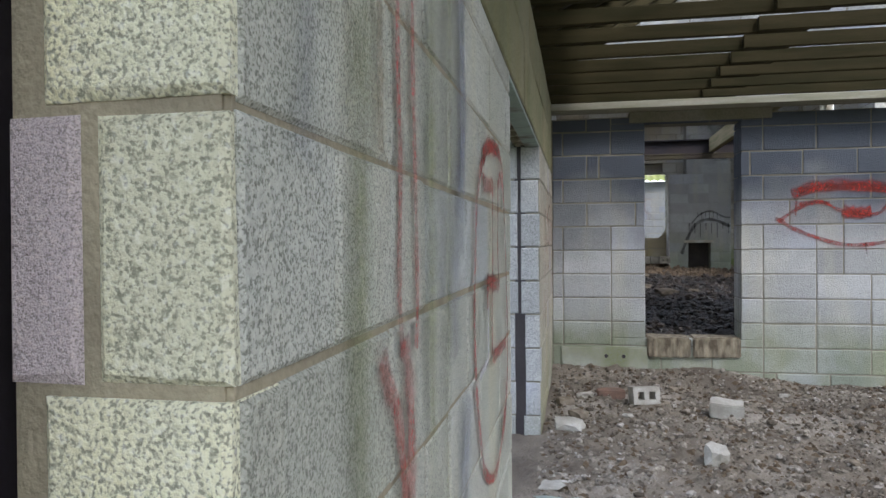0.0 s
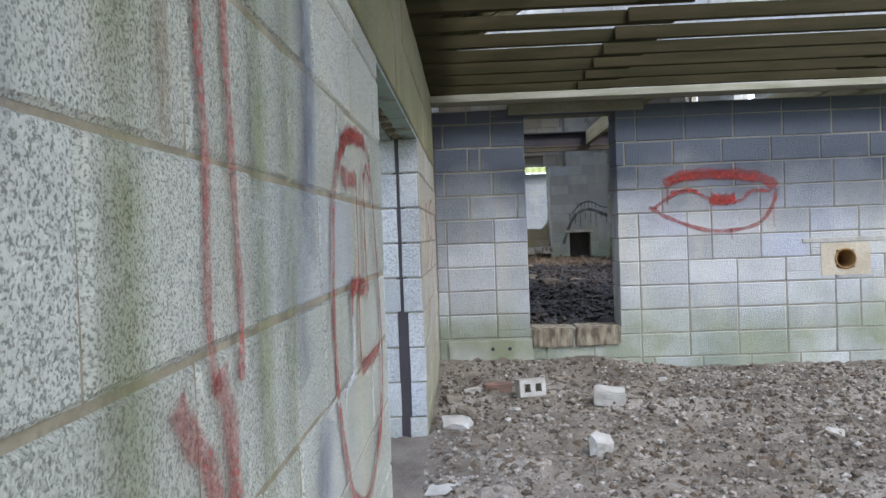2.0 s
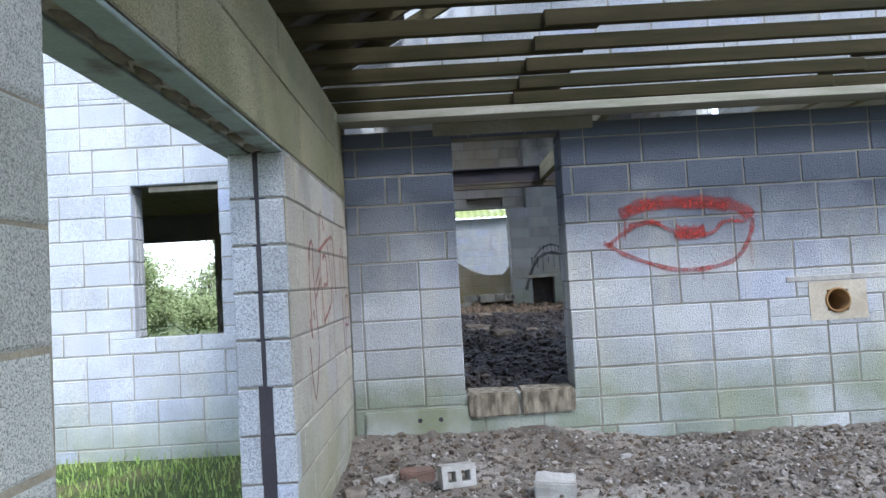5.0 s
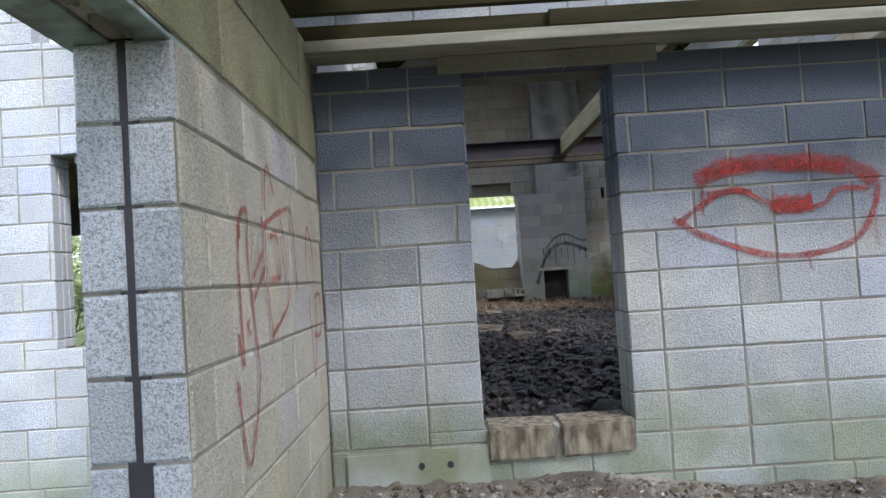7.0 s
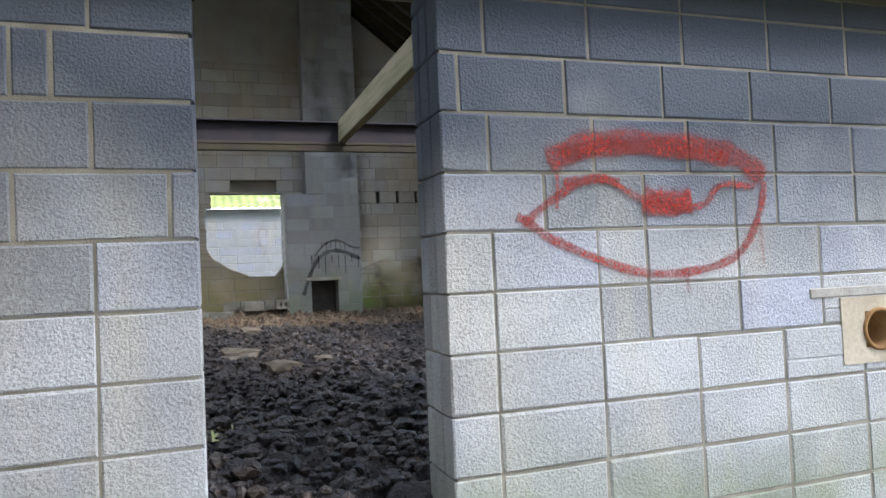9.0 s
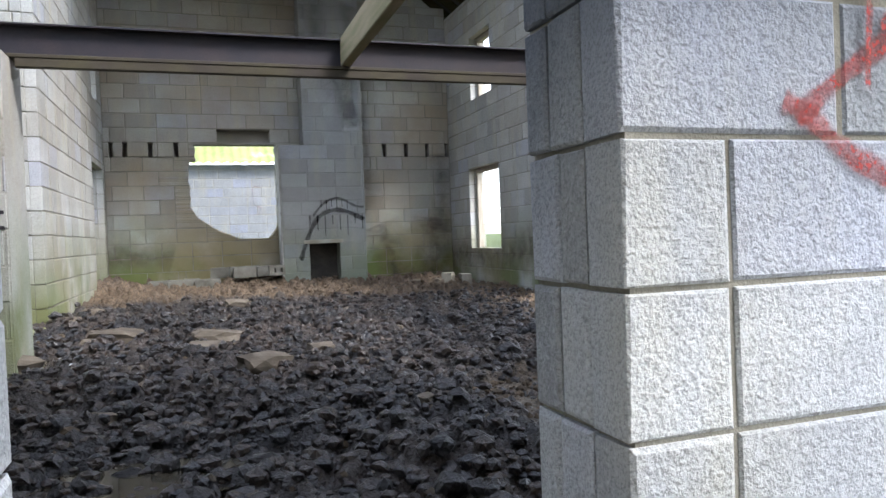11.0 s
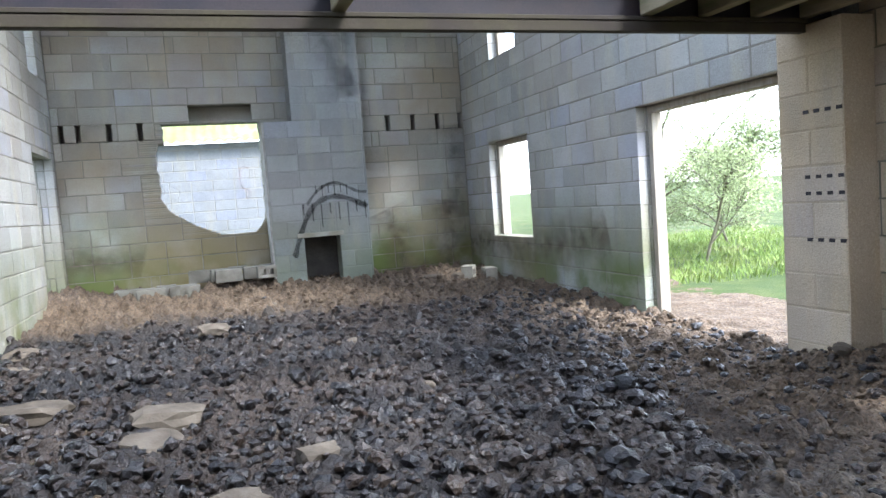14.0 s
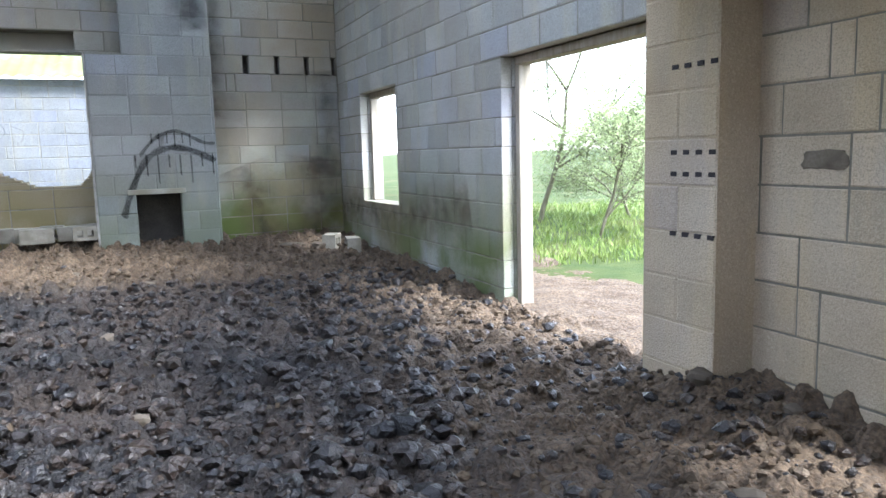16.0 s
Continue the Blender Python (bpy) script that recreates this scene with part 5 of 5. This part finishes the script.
# ---- plants and distance ----
LEAF = mixed("leaf", (0.19, 0.25, 0.09), (0.27, 0.32, 0.14), 3, 0.7)
BARK = mixed("bark", (0.20, 0.18, 0.13), (0.13, 0.125, 0.08), 8, 0.95, 50, 0.6, 0.006)
BLADE = mixed("grass_blade", (0.17, 0.26, 0.05), (0.26, 0.31, 0.09), 2, 0.8)


def tube(v, f, a, b, r0, r1, sides=5):
    d = (b - a).normalized()
    u = d.orthogonal().normalized()
    w = d.cross(u)
    k = len(v)
    for c, r in ((a, r0), (b, r1)):
        v += [tuple(c + (u * math.cos(i * 6.283 / sides) + w * math.sin(i * 6.283 / sides)) * r) for i in range(sides)]
    f += [(k + i, k + (i + 1) % sides, k + sides + (i + 1) % sides, k + sides + i) for i in range(sides)]


def leaf_cloud(v, f, r, c, spread, n, size):
    for _ in range(n):
        p = c + Vector((r.gauss(0, spread), r.gauss(0, spread), r.gauss(0, spread * 0.8)))
        a = Vector((r.gauss(0, 1), r.gauss(0, 1), r.gauss(0, 1))).normalized()
        b = a.orthogonal().normalized()
        s = size * r.uniform(0.6, 1.3)
        k = len(v)
        v += [tuple(p - a * s), tuple(p + b * s * 0.45), tuple(p + a * s), tuple(p - b * s * 0.45)]
        f.append((k, k + 1, k + 2, k + 3))


def tree(x, y, z, height, seed, lean, leaves, label):
    r = random.Random(seed)
    v, f, lv, lf = [], [], [], []

    def grow(p, d, length, rad, depth):
        n = 4
        for i in range(n):
            d = (d + Vector((r.gauss(0, 0.14), r.gauss(0, 0.14), r.gauss(0.02, 0.1)))).normalized()
            q = p + d * length / n
            tube(v, f, p, q, rad * (1 - 0.12 * i), rad * (1 - 0.12 * (i + 1)), 6 if depth > 2 else 3)
            p = q
            if depth > 0 and (i > 0 or depth < 3):
                for _ in range(2 if depth > 1 else 1):
                    e = (d + Vector((r.gauss(0, 0.75), r.gauss(0, 0.75), r.gauss(0.0, 0.4)))).normalized()
                    grow(p, e, length * r.uniform(0.45, 0.7), rad * 0.45, depth - 1)
            if depth <= 1:
                leaf_cloud(lv, lf, r, p, 0.12, leaves, 0.032)

    top = part("tree", None, None, pose(x, y, z))
    tagged(top, label, "tree")
    grow(Vector((0, 0, -0.2)), Vector(lean).normalized(), height, 0.055 if height > 2 else 0.035, 4)
    part("trunk", mesh_of("trunk", v, f, BARK, True), top)
    part("crown", mesh_of("crown", lv, lf, LEAF), top)


tree(9.3, 20.6, 0.1, 3.0, 3, (0.15, -0.25, 1), 2, "half-bare hawthorn tree with thin tangled branches")
tree(9.0, 18.4, 0.1, 1.5, 8, (0.0, -0.6, 0.8), 1, "low straggling thorn bush with sparse leaves")
tree(11.5, 20.5, 0.0, 1.9, 12, (-0.2, -0.3, 0.9), 3, "low straggling thorn bush with sparse leaves")
tree(-5.2, 17.5, -0.2, 1.6, 21, (0.2, 0, 1), 4, "low leafy bush in the field")
tree(-6.6, 16.5, -0.2, 1.5, 22, (0.1, 0.2, 1), 4, "low leafy bush in the field")


def blades(name, n, area, seed, hmin, hmax, zoff, label, inside):
    r = random.Random(seed)
    v, f = [], []
    for _ in range(n):
        x, y = r.uniform(area[0], area[1]), r.uniform(area[2], area[3])
        if inside(x, y):
            continue
        z = float(land_z(np.array([x]), np.array([y]))[0]) + zoff
        h, th, b = r.uniform(hmin, hmax), r.uniform(0, 6.28), r.uniform(0.1, 0.6)
        w = 0.008
        c, s = math.cos(th), math.sin(th)
        k = len(v)
        v += [(x - s * w, y + c * w, z), (x + s * w, y - c * w, z), (x + c * h * b * 0.4 + s * w * 0.7, y + s * h * b * 0.4 - c * w * 0.7, z + h * 0.6), (x + c * h * b, y + s * h * b, z + h)]
        f += [(k, k + 1, k + 2), (k, k + 2, k + 3)]
    return tagged(part(name, mesh_of(name, v, f, BLADE)), label, "grass", "", "stuff")


blades("grass", 9000, (5.75, 15, 7, 12.4), 4, 0.02, 0.08, -0.02, "short green turf outside the window", lambda x, y: False)
blades("grass", 24000, (5.9, 15, 12.4, 24), 1, 0.05, 0.17, -0.02, "rough green grass outside the doorway", lambda x, y: (x < 8.6 and 13.6 < y < 16.2) or (x < 6.6 and 12.9 < y < 15.2))
blades("grass", 9000, (-5, -0.75, 2.5, 9.0), 2, 0.03, 0.12, -0.02, "mossy grass along the outer wall", lambda x, y: False)
blades("grass", 8000, (-7, -1.6, 13.8, 20), 3, 0.08, 0.3, -0.02, "rough green grass behind the side room", lambda x, y: False)
r = random.Random(31)
lv, lf = [], []
for i in range(420):
    yy = -10 + i * 0.16
    xx = 38 + 1.5 * math.sin(i * 0.05) + r.gauss(0, 0.5)
    leaf_cloud(lv, lf, r, Vector((xx, yy, -0.9 + r.uniform(0, 1.6 + 0.9 * math.sin(i * 0.11)))), 0.45, 26, 0.16)
tagged(part("hedge", mesh_of("hedge", lv, lf, LEAF)), "long rough hedge at the far side of the field", "hedge", "", "stuff")
fence_post = part("fence_post", bm_mesh("fence_post", bevel_box(-0.075, 0.075, -0.075, 0.075, -0.1, 1.15, 0.015, 2), CONCRETE), None, pose(10.1, 13.4, 0.25, 2, 1, 20))
tagged(fence_post, "weathered concrete fence post in the grass", "post", "fence posts")
for k in range(1, 6):
    copy_thing(fence_post, pose(10.1 + 5.5 * k, 13.4 + 2.0 * k, 0.2 - 0.2 * k, 0, 1, 20))


def house(x, y, z, turn):
    top = part("house", None, None, pose(x, y, z, 0, 0, turn))
    tagged(top, "distant white rendered house with an orange tiled roof", "house", "distant houses")
    part("wall", boxes_mesh("wall", [(-5, 5, -3.5, 3.5, 0, 3.4)], BLOCK_WHITE), top)
    part("roof", mesh_of("roof", [(-5.3, -3.9, 3.3), (5.3, -3.9, 3.3), (5.3, 3.9, 3.3), (-5.3, 3.9, 3.3), (-5.3, 0, 5.6), (5.3, 0, 5.6)], [(0, 1, 5, 4), (2, 3, 4, 5), (0, 4, 3), (1, 2, 5), (3, 2, 1, 0)], mixed("clay_tiles", (0.42, 0.16, 0.08), (0.33, 0.14, 0.08), 3)), top)
    for k in (-3, 0, 3):
        part("window", boxes_mesh("window", [(k - 0.6, k + 0.6, -3.53, -3.5, 1.1, 2.3)], FRAME_AND_HOLE), top)


house(250, 170, -2.5, 65)
house(235, 195, -2.5, 60)
house(262, 140, -2.5, 70)
lay_blocks()
